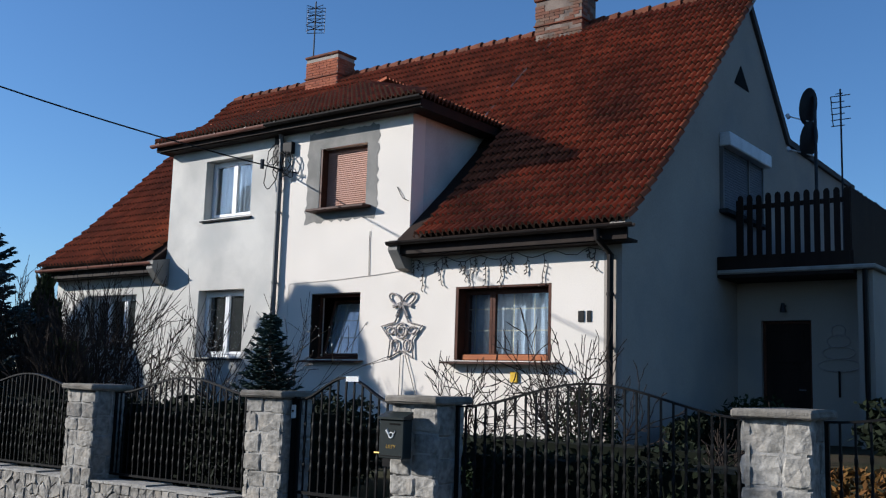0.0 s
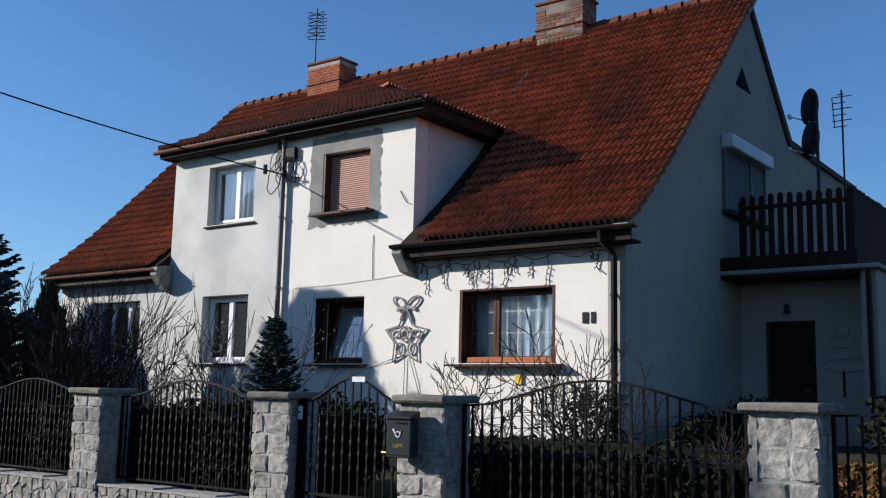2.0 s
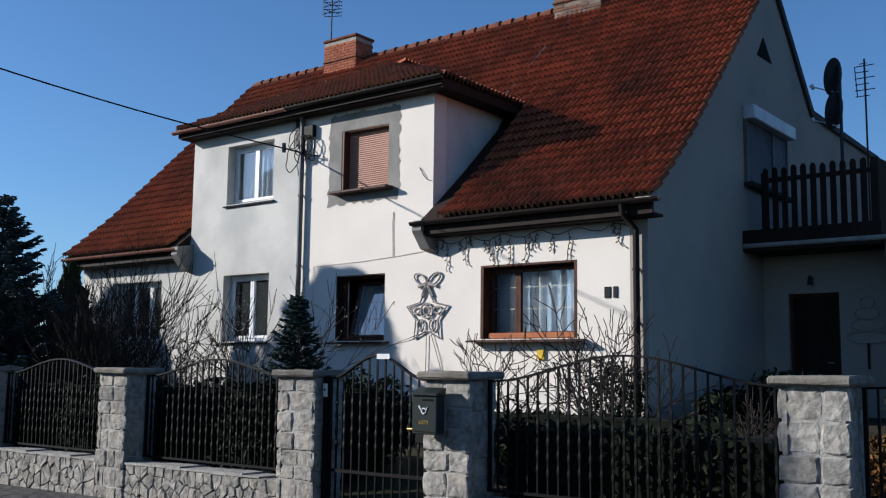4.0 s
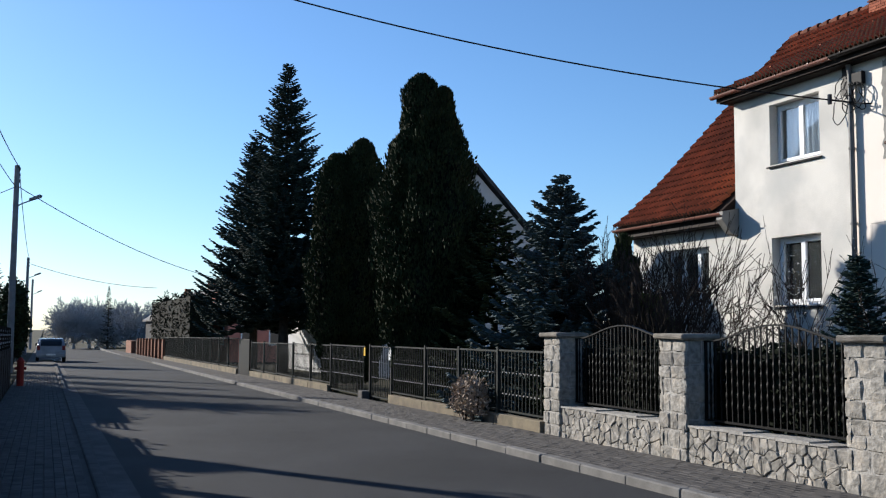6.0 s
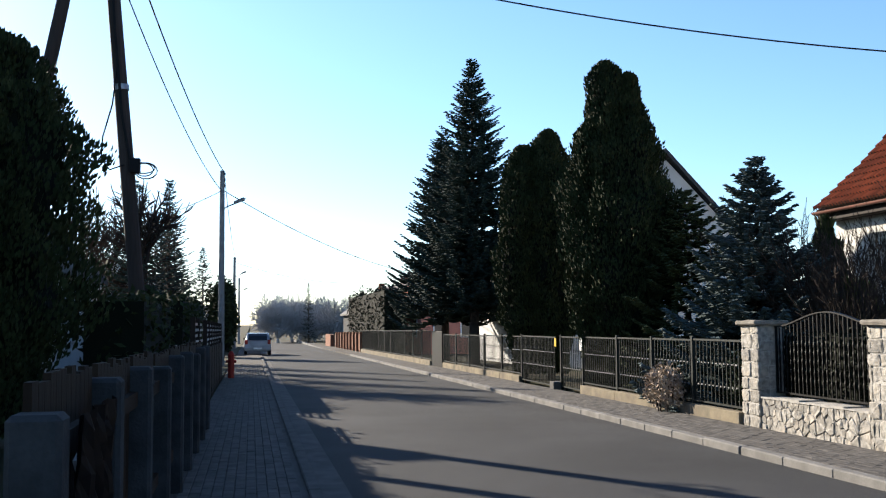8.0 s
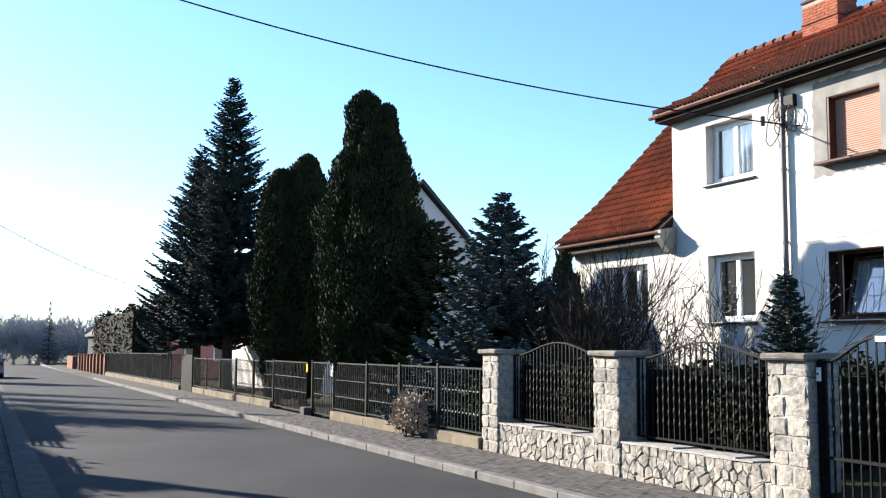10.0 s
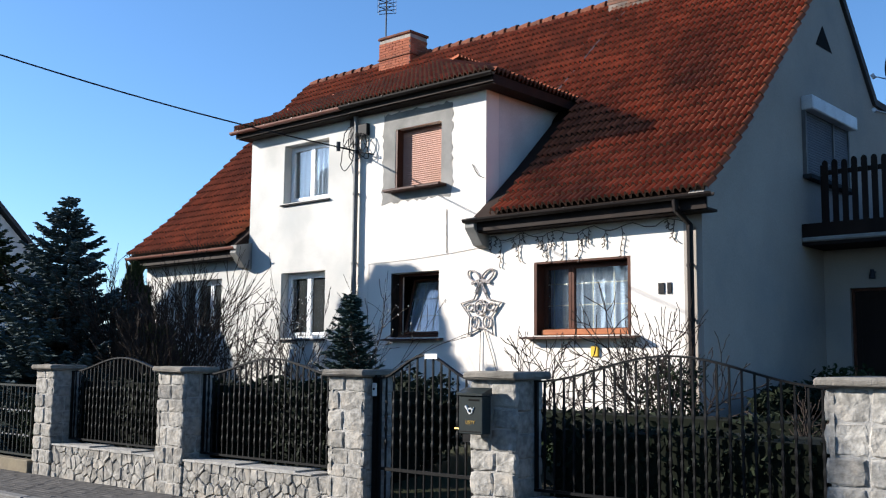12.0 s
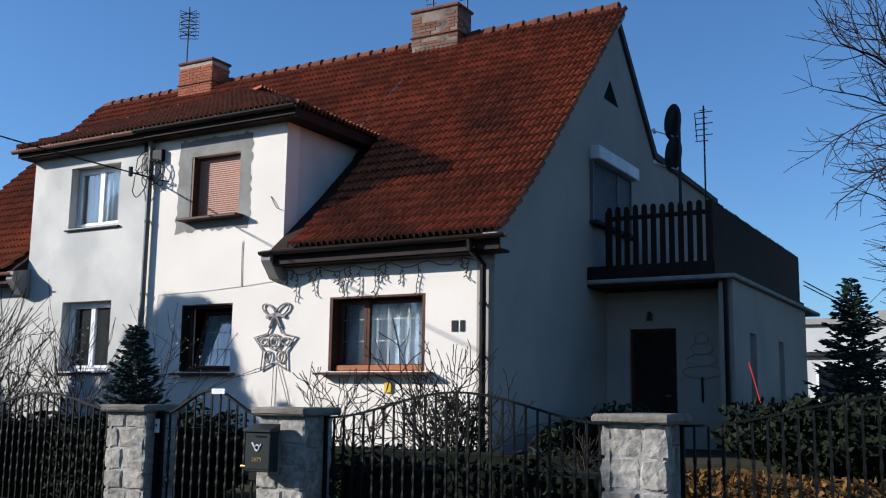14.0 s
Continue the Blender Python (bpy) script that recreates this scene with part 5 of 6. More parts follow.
def spruce(label, at, h, r, foliage, seed, dens=1.0, low=0.06, name="spruce_tree", full=0.92, tier=1.0, fat=1.0):
    rng = np.random.default_rng(seed)
    top = thing(name, label, "tree", at)
    tb = Bag()
    trunk(tb, [(0, 0, -0.1), (0.02, 0.01, h * 0.5), (0, 0, h * 0.985)], [0.035 * r + 0.05 * h / 5, 0.03 * h / 5 + 0.01, 0.008], 8)
    bag = Bag()
    z = low * h
    step = 0.06 * h ** 0.72
    while z < h * 0.985:
        t = z / h
        reach = r * (1 - t) ** full * (1.0 if t > 0.12 else 0.85 + t)
        nb = int((7 + 5 * (1 - t)) * dens) + 2
        a0 = rng.uniform(0, 6.28)
        for b in range(nb):
            a = a0 + b * 6.283 / nb + rng.normal(0, 0.12)
            L = reach * rng.uniform(0.55, 1.12) + 0.04
            base = np.array([0, 0, z + rng.normal(0, 0.022 * h ** 0.8 / tier)])
            sag = rng.uniform(0.6, 1.35)
            out = np.array([math.cos(a), math.sin(a), 0])
            lift = 0.25 * t + 0.02
            def at_s(s):
                return base + out * L * s + np.array([0, 0, L * (lift * s - 0.30 * sag * (1 - t) * math.sin(s * 2.2) + 0.20 * s * s)])
            if L > 0.25:
                trunk(tb, [at_s(0), at_s(0.5), at_s(0.9)], [0.012 + 0.006 * L, 0.008, 0.003], 4)
            nt = max(3, int(L / (0.06 + 0.008 * h) * dens))
            for k in range(nt):
                s = 0.15 + 0.85 * (k + rng.uniform(0, 1)) / nt
                p = at_s(s)
                tl = (0.10 + 0.22 * L * (1.05 - s)) * rng.uniform(0.7, 1.2)
                for sg in (-1, 1):
                    ang = a + sg * rng.uniform(0.55, 1.05)
                    q = p + np.array([math.cos(ang), math.sin(ang), rng.uniform(-0.25, 0.3)]) * tl
                    bag.add(*spindle(p, q, (0.026 + 0.009 * L) * fat))
            tip = at_s(1.0)
            bag.add(*spindle(at_s(0.8), tip + out * 0.06, 0.035))
        z += step * tier * rng.uniform(0.8, 1.15) * (1 - 0.45 * t)
    for k in range(8):
        a = k * 0.8
        bag.add(*spindle(np.array([0, 0, h * 0.95]), np.array([0.05 * h * 0.25 * math.cos(a), 0.05 * h * 0.25 * math.sin(a), h * (0.975 + 0.003 * k)]), 0.02))
    bag.add(*spindle(np.array([0, 0, h * 0.93]), np.array([0, 0, h * 1.01]), 0.02))
    tb.made("trunk", M["bark"], top)
    bag.made("crown", foliage, top)
    return top


def lump(p, seed):
    return 0.8 * noise.noise(Vector((p[0] * 1.1 + seed, p[1] * 1.1, p[2] * 0.9))) + 0.75 * noise.noise(Vector((p[0] * 2.9, p[1] * 2.9 + seed, p[2] * 2.2)))


def thuja(label, at, lobes, foliage, seed, count=9000, name="thuja_tree", spray=0.13):
    """Columns of upright scaly sprays; lobes: x, y, height, radius of each leader."""
    rng = np.random.default_rng(seed)
    top = thing(name, label, "tree", at)
    bag, core, tb = Bag(), Bag(), Bag()
    for (lx, ly, h, r) in lobes:
        def rad(t):
            return r * float(np.interp(t, (0, 0.1, 0.2, 0.34, 0.57, 0.8, 0.94, 0.985, 1.0), (0.42, 0.5, 0.68, 0.95, 0.98, 0.77, 0.5, 0.27, 0.06)))
        trunk(tb, [(lx, ly, -0.1), (lx, ly, h * 0.5)], [0.12, 0.07], 7)
        n1, n2 = 26, 16
        v = []
        for i in range(n1):
            t = 0.03 + 0.95 * i / (n1 - 1)
            for k in range(n2):
                a = k * math.tau / n2
                q = rad(t) * 0.74
                p = np.array([lx + q * math.cos(a), ly + q * math.sin(a), h * t])
                q *= 1 + 0.45 * lump(p, seed)
                v.append((lx + q * math.cos(a), ly + q * math.sin(a), h * t))
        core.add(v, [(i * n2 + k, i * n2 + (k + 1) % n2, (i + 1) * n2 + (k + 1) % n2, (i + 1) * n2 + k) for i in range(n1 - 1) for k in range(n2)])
        n = int(count * h * r / sum(q[2] * q[3] for q in lobes))
        t = rng.uniform(0.0, 1.0, n) ** 0.9
        a = rng.uniform(0, math.tau, n)
        q = np.array([rad(s) for s in t])
        z = 0.12 + h * t * 0.98
        q *= (1 + 0.5 * np.array([lump((lx + b * math.cos(c), ly + b * math.sin(c), w), seed) for b, c, w in zip(q, a, z)])) * rng.uniform(0.8, 1.06, n)
        o = np.stack([np.cos(a), np.sin(a), np.zeros(n)], 1)
        p = np.array([lx, ly, 0.0]) + o * q[:, None] + np.stack([np.zeros(n), np.zeros(n), z], 1)
        ln = rng.uniform(0.6, 1.3, (n, 1)) * spray
        d = o * rng.uniform(0.15, 0.6, (n, 1)) + np.concatenate([rng.normal(0, 0.15, (n, 2)), np.ones((n, 1))], 1)
        e = p + d / np.linalg.norm(d, axis=1, keepdims=True) * ln
        w = np.cross(d, o * 0.54 + np.array([0, 0, 0.2]) + rng.normal(0, 0.6, (n, 3)))
        w = w / (np.linalg.norm(w, axis=1, keepdims=True) + 1e-6) * ln * 0.24
        m = p * 0.55 + e * 0.45
        bag.add(np.stack([p, m + w, e, m - w], 1).reshape(-1, 3), np.arange(4 * n).reshape(n, 4).tolist())
        for _ in range(12):
            a = rng.uniform(0, 6.28)
            p = np.array([lx + 0.1 * math.cos(a), ly + 0.1 * math.sin(a), h * 0.95])
            bag.add(*spindle(p, p + np.array([0.12 * math.cos(a), 0.12 * math.sin(a), rng.uniform(0.15, 0.4)]), 0.05))
    tb.made("trunk", M["bark"], top)
    core.made("inner_crown", M["crown_shade_core"], top)
    bag.made("crown", foliage, top)
    return top


def bare(label, at, h, spread, seed, stems=5, levels=4, r0=0.03, material="twig", name="bare_shrub", category="shrub", up=0.8, kids=3, buds=0, lean=(0, 0, 0), minr=0.004, trunk_h=0.0, fan=(0.45, 0.95), wob=0.13):
    rng = np.random.default_rng(seed)
    top = thing(name, label, category, at)
    bud = Bag()
    def grow(bag, p, d, ln, r, lev):
        n = 3
        pts, q = [p], p
        for k in range(n):
            d = d + rng.normal(0, wob, 3) + np.array([0, 0, 0.07 * up])
            d = d / np.linalg.norm(d)
            q = q + d * ln / n
            pts.append(q)
        trunk(bag, pts, [max(minr, r * (1 - 0.45 * k / n)) for k in range(n + 1)], 5 if lev > 1 else 4)
        if lev <= 0:
            for _ in range(buds):
                c = pts[rng.integers(1, n + 1)] + rng.normal(0, 0.01, 3)
                bud.add(*spindle(c, c + rng.normal(0, 0.02, 3), 0.012))
            return
        for k in range(kids + (1 if lev > 2 else 0)):
            i = rng.integers(1, n + 1)
            s = np.cross(d, rng.normal(0, 1, 3))
            s = s / np.linalg.norm(s)
            e = d * 0.75 + s * rng.uniform(*fan) + np.array(lean)
            grow(bag, pts[i], e / np.linalg.norm(e), ln * rng.uniform(0.55, 0.8), r * 0.55, lev - 1)
        grow(bag, pts[-1], d, ln * 0.75, r * 0.6, lev - 1)
    total = sum(0.75 ** k for k in range(levels + 1))
    base = np.zeros(3)
    if trunk_h:
        tb = Bag()
        trunk(tb, [(0, 0, -0.2), (0.05, 0, trunk_h * 0.5), (0, 0, trunk_h)], [r0 * 2.0, r0 * 1.6, r0 * 1.3], 8)
        tb.made("trunk", M[material], top)
        base = np.array([0, 0, trunk_h * 0.97])
    for s in range(stems):
        a = s * 6.283 / stems + rng.uniform(-0.4, 0.4)
        d = np.array([math.cos(a) * spread, math.sin(a) * spread, 1.0])
        st = base if trunk_h else np.array([0.1 * math.cos(a), 0.1 * math.sin(a), -0.1])
        bag = Bag()
        grow(bag, st, d / np.linalg.norm(d), (h - trunk_h) / total * rng.uniform(0.85, 1.1), r0, levels)
        bag.made("limb" if trunk_h else "stem", M[material], top)
    if buds:
        tagged(bud.made("bud", M["bud"], top), kind="stuff")
    return top


def leafy(name, label, category, at, size, foliage, seed, count=1500, leaf=0.07, kind="", boxy=False, stems=True, core=False):
    """A low bush or hedge: stems under a ragged mass of small leaves."""
    rng = np.random.default_rng(seed)
    top = thing(name, label, category, at, kind=kind)
    bag = Bag()
    sx, sy, sz = size
    for _ in range(count):
        if boxy:
            p = np.array([rng.uniform(-sx, sx), rng.uniform(-sy, sy), rng.uniform(0.02, 1) * sz])
            p[2] *= 0.9 + 0.2 * noise.noise(Vector((p[0] * 1.5 + seed, p[1], 0)))
        else:
            d = rng.normal(0, 1, 3)
            d /= np.linalg.norm(d)
            q = rng.uniform(0.55, 1.0) * (1 + 0.35 * noise.noise(Vector(d * 2 + seed)))
            p = np.array([d[0] * sx * q, d[1] * sy * q, sz * 0.52 + d[2] * sz * 0.5 * q])
        a, b = rng.normal(0, 1, 3), rng.normal(0, 1, 3)
        a = a / np.linalg.norm(a) * leaf * rng.uniform(0.6, 1.2)
        b = np.cross(a, b)
        b = b / (np.linalg.norm(b) + 1e-9) * leaf * 0.4
        bag.add([p - a, p + b, p + a, p - b], [(0, 1, 2, 3)])
    bag.made("foliage", foliage, top)
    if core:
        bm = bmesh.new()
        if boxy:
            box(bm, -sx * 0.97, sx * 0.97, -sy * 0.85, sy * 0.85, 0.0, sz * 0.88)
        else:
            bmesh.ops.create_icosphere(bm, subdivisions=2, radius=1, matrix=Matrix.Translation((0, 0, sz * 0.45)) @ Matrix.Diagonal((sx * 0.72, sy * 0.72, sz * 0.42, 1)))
        part("inner_foliage", bm, M["crown_shade_core"], top)
    if stems:
        tb = Bag()
        for k in range(10):
            a = rng.uniform(0, 6.28)
            trunk(tb, [(0.3 * sx * math.cos(a), 0.3 * sy * math.sin(a), -0.05), (0.6 * sx * math.cos(a), 0.6 * sy * math.sin(a), sz * 0.75)], [0.012, 0.005], 4)
        tb.made("stem", M["twig"], top)
    return top


def gy(x, y):
    """Height of the garden."""
    g = ground_z(x)
    return g + 0.02 if x < -14.3 else g + 0.15 + 0.65 * min(1, max(0, (y - 7.3) / 5.5))


def spot(x, y):
    return (x, y, gy(x, y))


thuja("tall dark columnar thuja with two leaders", spot(-21.42, 7.96), [(-0.04, -0.16, 7.5, 0.7), (0.12, 0.32, 7.2, 0.62), (0.08, 0.12, 6.75, 1.2), (-0.2, -0.35, 6.25, 0.78), (0.15, 0.45, 5.35, 0.75)], M["thuja"], 11, 110000, spray=0.095)
thuja("dark columnar thuja with twin tops", spot(-27.8, 8.02), [(0.1, 0.3, 7.15, 0.95), (-0.1, -0.42, 6.7, 0.8)], M["thuja"], 12, 60000, spray=0.1)
spruce("tall spruce with blue-grey needles", spot(-40.1, 8.85), 12.7, 3.35, M["spruce"], 21, 2.0, low=0.2, full=0.78, fat=1.35)
spruce("tall spruce leaning on its neighbour", spot(-43.0, 8.2), 10.2, 3.15, M["spruce"], 22, 2.0, low=0.22, full=0.74, fat=1.35)
spruce("young dark green spruce with yellowish tips", spot(-20.2, 9.1), 4.4, 2.2, M["young"], 23, 1.7, full=0.85, tier=2.0, fat=1.4)
spruce("blue spruce with silvery tiered branches", spot(-17.25, 9.15), 4.65, 2.5, M["blue"], 24, 2.0, full=0.95, tier=1.9, fat=1.4)
spruce("little dark spruce beside the gate", spot(-10.35, 9.86), 2.1, 0.75, M["spruce"], 25, 1.0)
thuja("clipped yellow-green conifer shrub", spot(-16.0, 10.3), [(0, 0, 2.1, 0.5)], M["yellow_leaf"], 26, 2600, "conifer_shrub")
bare("tall bare shrub in front of the white wall", spot(-15.3, 10.0), 3.7, 0.6, 31, 7, 4, 0.03, kids=2, minr=0.005, fan=(0.3, 0.62), wob=0.09, up=1.3)
bare("tall bare shrub in front of the white wall", spot(-14.4, 10.0), 3.2, 0.7, 32, 6, 3, 0.024, kids=3, minr=0.005, fan=(0.3, 0.62), wob=0.09, up=1.3)
thuja("slim dark thuja at the house corner", spot(-18.75, 11.5), [(0, 0, 3.6, 0.3), (0.15, 0.1, 3.1, 0.28)], M["thuja"], 14, 9000, spray=0.1)
bare("tall bare shrub rising to the eaves", spot(-17.3, 10.4), 4.1, 0.55, 81, 6, 4, 0.034, kids=2, minr=0.005, fan=(0.3, 0.62), wob=0.09, up=1.3)
bare("tall bare shrub rising to the eaves", spot(-16.2, 10.45), 4.0, 0.6, 82, 6, 4, 0.034, kids=2, minr=0.005, fan=(0.3, 0.62), wob=0.09, up=1.3)
bare("bare shrub in front of the window", spot(-12.8, 10.3), 2.8, 0.65, 33, 4, 3, 0.02, kids=2, minr=0.005, fan=(0.3, 0.62), wob=0.09, up=1.3)
bare("bare shrub with pale buds", spot(-11.0, 10.1), 2.8, 0.75, 34, 5, 3, 0.016, buds=3, kids=2, fan=(0.3, 0.7), wob=0.1)
bare("bare rose stems in front of the window", spot(-7.3, 10.6), 1.9, 0.45, 35, 5, 3, 0.016, name="rose_bush", kids=2, minr=0.0055, fan=(0.5, 0.9), wob=0.2, up=1.2)
bare("bare rose stems in front of the window", spot(-6.1, 10.75), 2.2, 0.4, 36, 6, 3, 0.016, name="rose_bush", kids=2, minr=0.0055, fan=(0.5, 0.9), wob=0.2, up=1.2)
bare("bare rose stems in front of the window", spot(-5.5, 10.5), 1.7, 0.45, 37, 4, 3, 0.014, name="rose_bush", kids=2, minr=0.0055, fan=(0.5, 0.9), wob=0.2, up=1.2)
bare("bare stems behind the iron fence", spot(-3.4, 9.2), 1.35, 0.5, 39, 3, 3, 0.012, name="rose_bush", kids=2, minr=0.0055, fan=(0.5, 0.9), wob=0.2, up=1.2)
leafy("evergreen_bush", "small evergreen bush under the window", "bush", spot(-5.85, 10.8), (0.42, 0.4, 1.1), M["green_leaf"], 41, 1300, 0.04)
leafy("evergreen_hedge", "dark evergreen hedge behind the iron fence", "hedge", spot(-12.3, 8.15), (1.6, 0.5, 1.2), M["shade_evergreen"], 42, 9000, 0.07, boxy=True, core=True)
leafy("evergreen_hedge", "dark evergreen hedge behind the iron fence", "hedge", spot(-9.1, 8.2), (1.3, 0.5, 1.15), M["shade_evergreen"], 43, 8000, 0.07, boxy=True, core=True)
leafy("evergreen_bush", "dark evergreen bush beside the garden path", "bush", spot(-8.3, 9.0), (0.8, 0.4, 1.1), M["shade_evergreen"], 61, 4200, 0.055, core=True)
leafy("evergreen_bush", "low evergreen bush by the garden path", "bush", spot(-6.2, 9.2), (0.3, 0.25, 0.45), M["green_leaf"], 44, 900, 0.04)
leafy("evergreen_bush", "low evergreen bush in deep shade", "bush", spot(-4.0, 8.2), (1.4, 0.5, 0.8), M["shade_evergreen"], 45, 6000, 0.06, boxy=True, core=True)
leafy("evergreen_hedge", "low dark hedge along the house front", "hedge", spot(-5.4, 10.0), (2.4, 0.35, 0.62), M["shade_evergreen"], 54, 5200, 0.06, boxy=True, core=True)
leafy("evergreen_bush", "dark evergreen bush beside the annex", "bush", spot(-3.3, 15.2), (0.45, 0.6, 0.6), M["shade_evergreen"], 55, 1800, 0.09, core=True)
leafy("evergreen_bush", "dark evergreen bush beside the annex", "bush", spot(-1.5, 12.3), (1.7, 1.0, 0.9), M["shade_evergreen"], 56, 7000, 0.07, core=True)
leafy("evergreen_hedge", "dark hedge at the foot of the gable", "hedge", spot(-5.9, 14.6), (0.45, 1.2, 0.5), M["shade_evergreen"], 57, 2600, 0.07, core=True)
leafy("rust_hedge", "low rusty leaved hedge behind the fence", "hedge", spot(-1.3, 9.4), (1.6, 0.4, 0.6), M["orange_bush"], 46, 3600, 0.05, boxy=True)
leafy("dry_shrub", "pale dry leaved shrub growing through the railing", "shrub", (-16.6, 6.98, ground_z(-16.6) - 0.02), (0.62, 0.28, 0.85), M["dry_leaf"], 47, 1500, 0.045)
leafy("railing_creeper", "green creeper behind the railing", "creeper", spot(-17.6, 7.5), (0.5, 0.2, 1.0), M["green_leaf"], 48, 500, 0.05)
leafy("railing_creeper", "green creeper behind the railing", "creeper", spot(-14.9, 7.5), (0.4, 0.2, 1.15), M["green_leaf"], 49, 400, 0.05)
leafy("potted_plants", "green plants by the entrance steps", "plant", spot(-5.6, 15.9), (0.7, 0.25, 0.8), M["green_leaf"], 50, 800, 0.06)
spruce("dark ragged pine behind the annex", spot(-2.2, 17.0), 2.75, 1.1, M["spruce"], 27, 0.9, name="pine_tree")
leafy("evergreen_hedge", "dark hedge beside the annex", "hedge", spot(-0.9, 20.0), (1.3, 1.8, 1.1), M["shade_evergreen"], 51, 4000, 0.12, core=True)
bare("large bare tree with fine reddish twigs", (2.6, 31.0, 0.8), 15.5, 0.75, 38, 7, 5, 0.16, name="bare_tree", category="tree", trunk_h=4.0, up=0.35, minr=0.008, kids=3)
stick = tagged(part("garden_cane", rod(bmesh.new(), (-3.29, 14.7, 2.25), (-2.6, 13.2, 0.85), 0.012), M["red"], None), "thin orange cane leaning in the garden", "cane")
leafy("evergreen_hedge", "dark tall hedge behind the lattice fence", "hedge", (-28.5, -2.1, ground_z(-28)), (4.6, 0.5, 2.5), M["thuja"], 58, 7000, 0.1, boxy=True, core=True)
leafy("evergreen_hedge", "dark tall hedge behind the plank fence", "hedge", (-18.0, -2.1, ground_z(-18)), (2.6, 0.5, 2.2), M["thuja"], 59, 4500, 0.09, boxy=True, core=True)
# near side of the street
spruce("dense spruce behind the near fence", (-34.5, -3.8, ground_z(-34)), 6.4, 2.4, M["spruce"], 71, 0.8)
spruce("dense spruce behind the near fence", (-42.8, -3.6, ground_z(-43)), 6.2, 2.2, M["spruce"], 72, 0.8)
spruce("dense spruce behind the near fence", (-47.5, -3.6, ground_z(-47)), 6.0, 2.2, M["spruce"], 73, 0.8)
# The last two lobes stand out of view, added to shade the near fence.
thuja("broad dark thuja over the near fence", (-13.9, -3.3, ground_z(-13.9)), [(0, -0.3, 5.4, 1.35), (0.8, -0.9, 5.0, 1.2), (0.2, -0.9, 5.9, 0.8), (2.3, -1.5, 5.3, 1.4), (4.2, -1.9, 4.6, 1.3)], M["thuja"], 13, 170000, spray=0.09)
spruce("spruce behind the lamp pole", (-38, -3.1, ground_z(-38)), 7.1, 1.7, M["spruce"], 28, 0.9)
spruce("distant small spruce over the street", (-60, -2.9, ground_z(-60)), 6.4, 1.6, M["spruce"], 29, 0.7)
bare("pollarded bare tree behind the spruces", (-33.9, -3.6, ground_z(-33.9)), 6.6, 0.5, 39, 5, 3, 0.11, name="bare_tree", category="tree", trunk_h=3.6, up=1.0, minr=0.012)
bare("bare tree behind the poles", (-36, -5.5, ground_z(-36)), 6.6, 0.7, 40, 6, 4, 0.06, name="bare_tree", category="tree", trunk_h=2.0, minr=0.01)
leafy("clipped_tree", "round clipped dark evergreen by the footway", "tree", (-58, -1.7, ground_z(-58)), (1.5, 0.9, 4.4), M["thuja"], 52, 5000, 0.14, core=True)
leafy("clipped_hedge", "large dark clipped hedge block", "hedge", (-68.0, 8.0, ground_z(-66)), (11.0, 0.7, 4.3), M["shade_evergreen"], 53, 16000, 0.13, boxy=True, core=True)
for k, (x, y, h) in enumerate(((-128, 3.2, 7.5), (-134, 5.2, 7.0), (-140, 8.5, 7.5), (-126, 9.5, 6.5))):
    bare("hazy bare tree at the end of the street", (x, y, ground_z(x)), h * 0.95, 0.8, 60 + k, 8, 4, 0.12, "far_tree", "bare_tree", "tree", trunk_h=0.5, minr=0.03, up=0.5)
spruce("hazy conifer at the end of the street", (-124, 6.8, ground_z(-124)), 7.3, 1.3, M["spruce"], 30, 0.6)

# ---- street: poles, wires, car, houses further off ----
def a_pole():
    top = thing("a_frame_pole", "leaning tarred wooden A-frame power pole", "power pole", (-19.0, 0, ground_z(-19)))
    part("leg", rod(bmesh.new(), (0, -1.95, -0.2), (0, -2.85, 9.9), 0.15, 0.11, 12), M["pole_wood"], top)
    part("leg", rod(bmesh.new(), (0, -4.95, -0.2), (0, -3.1, 9.9), 0.15, 0.11, 12), M["pole_wood"], top)
    part("cross_bolt", rod(bmesh.new(), (0, -2.9, 9.6), (0, -3.2, 9.6), 0.03), M["steel"], top)
    part("strap", rod(bmesh.new(), (0, -2.49, 5.9), (0, -2.5, 6.0), 0.145, None, 12), M["steel"], top)
    part("junction_box", boxed(0.05, 0.2, -2.3, -2.12, 4.35, 4.62, 0.01), M["cable"], top)
    for k, (cy, cz, a, b) in enumerate(((-2.05, 4.42, 0.16, 0.12), (-2.02, 4.4, 0.2, 0.15), (-2.08, 4.45, 0.22, 0.1))):
        part("cable_loop", tube(bmesh.new(), [(0.12, cy + a * math.cos(t * math.tau / 14), cz + b * math.sin(t * math.tau / 14)) for t in range(14)], 0.012, 5, True), M["cable"], top)
    part("cable_drop", tube(bmesh.new(), [(0.14, -2.55, 6.3), (0.16, -2.62, 5.6), (0.16, -2.78, 5.0), (0.16, -2.8, 4.6), (0.16, -2.65, 4.4), (0.14, -2.4, 4.5)], 0.014, 5), M["cable"], top)
    part("riser_cable", tube(bmesh.new(), [(0.12, -2.72, 8.8), (0.15, -2.6, 7.0), (0.15, -2.45, 5.4), (0.15, -2.3, 4.6)], 0.025, 5), M["cable"], top)


a_pole()


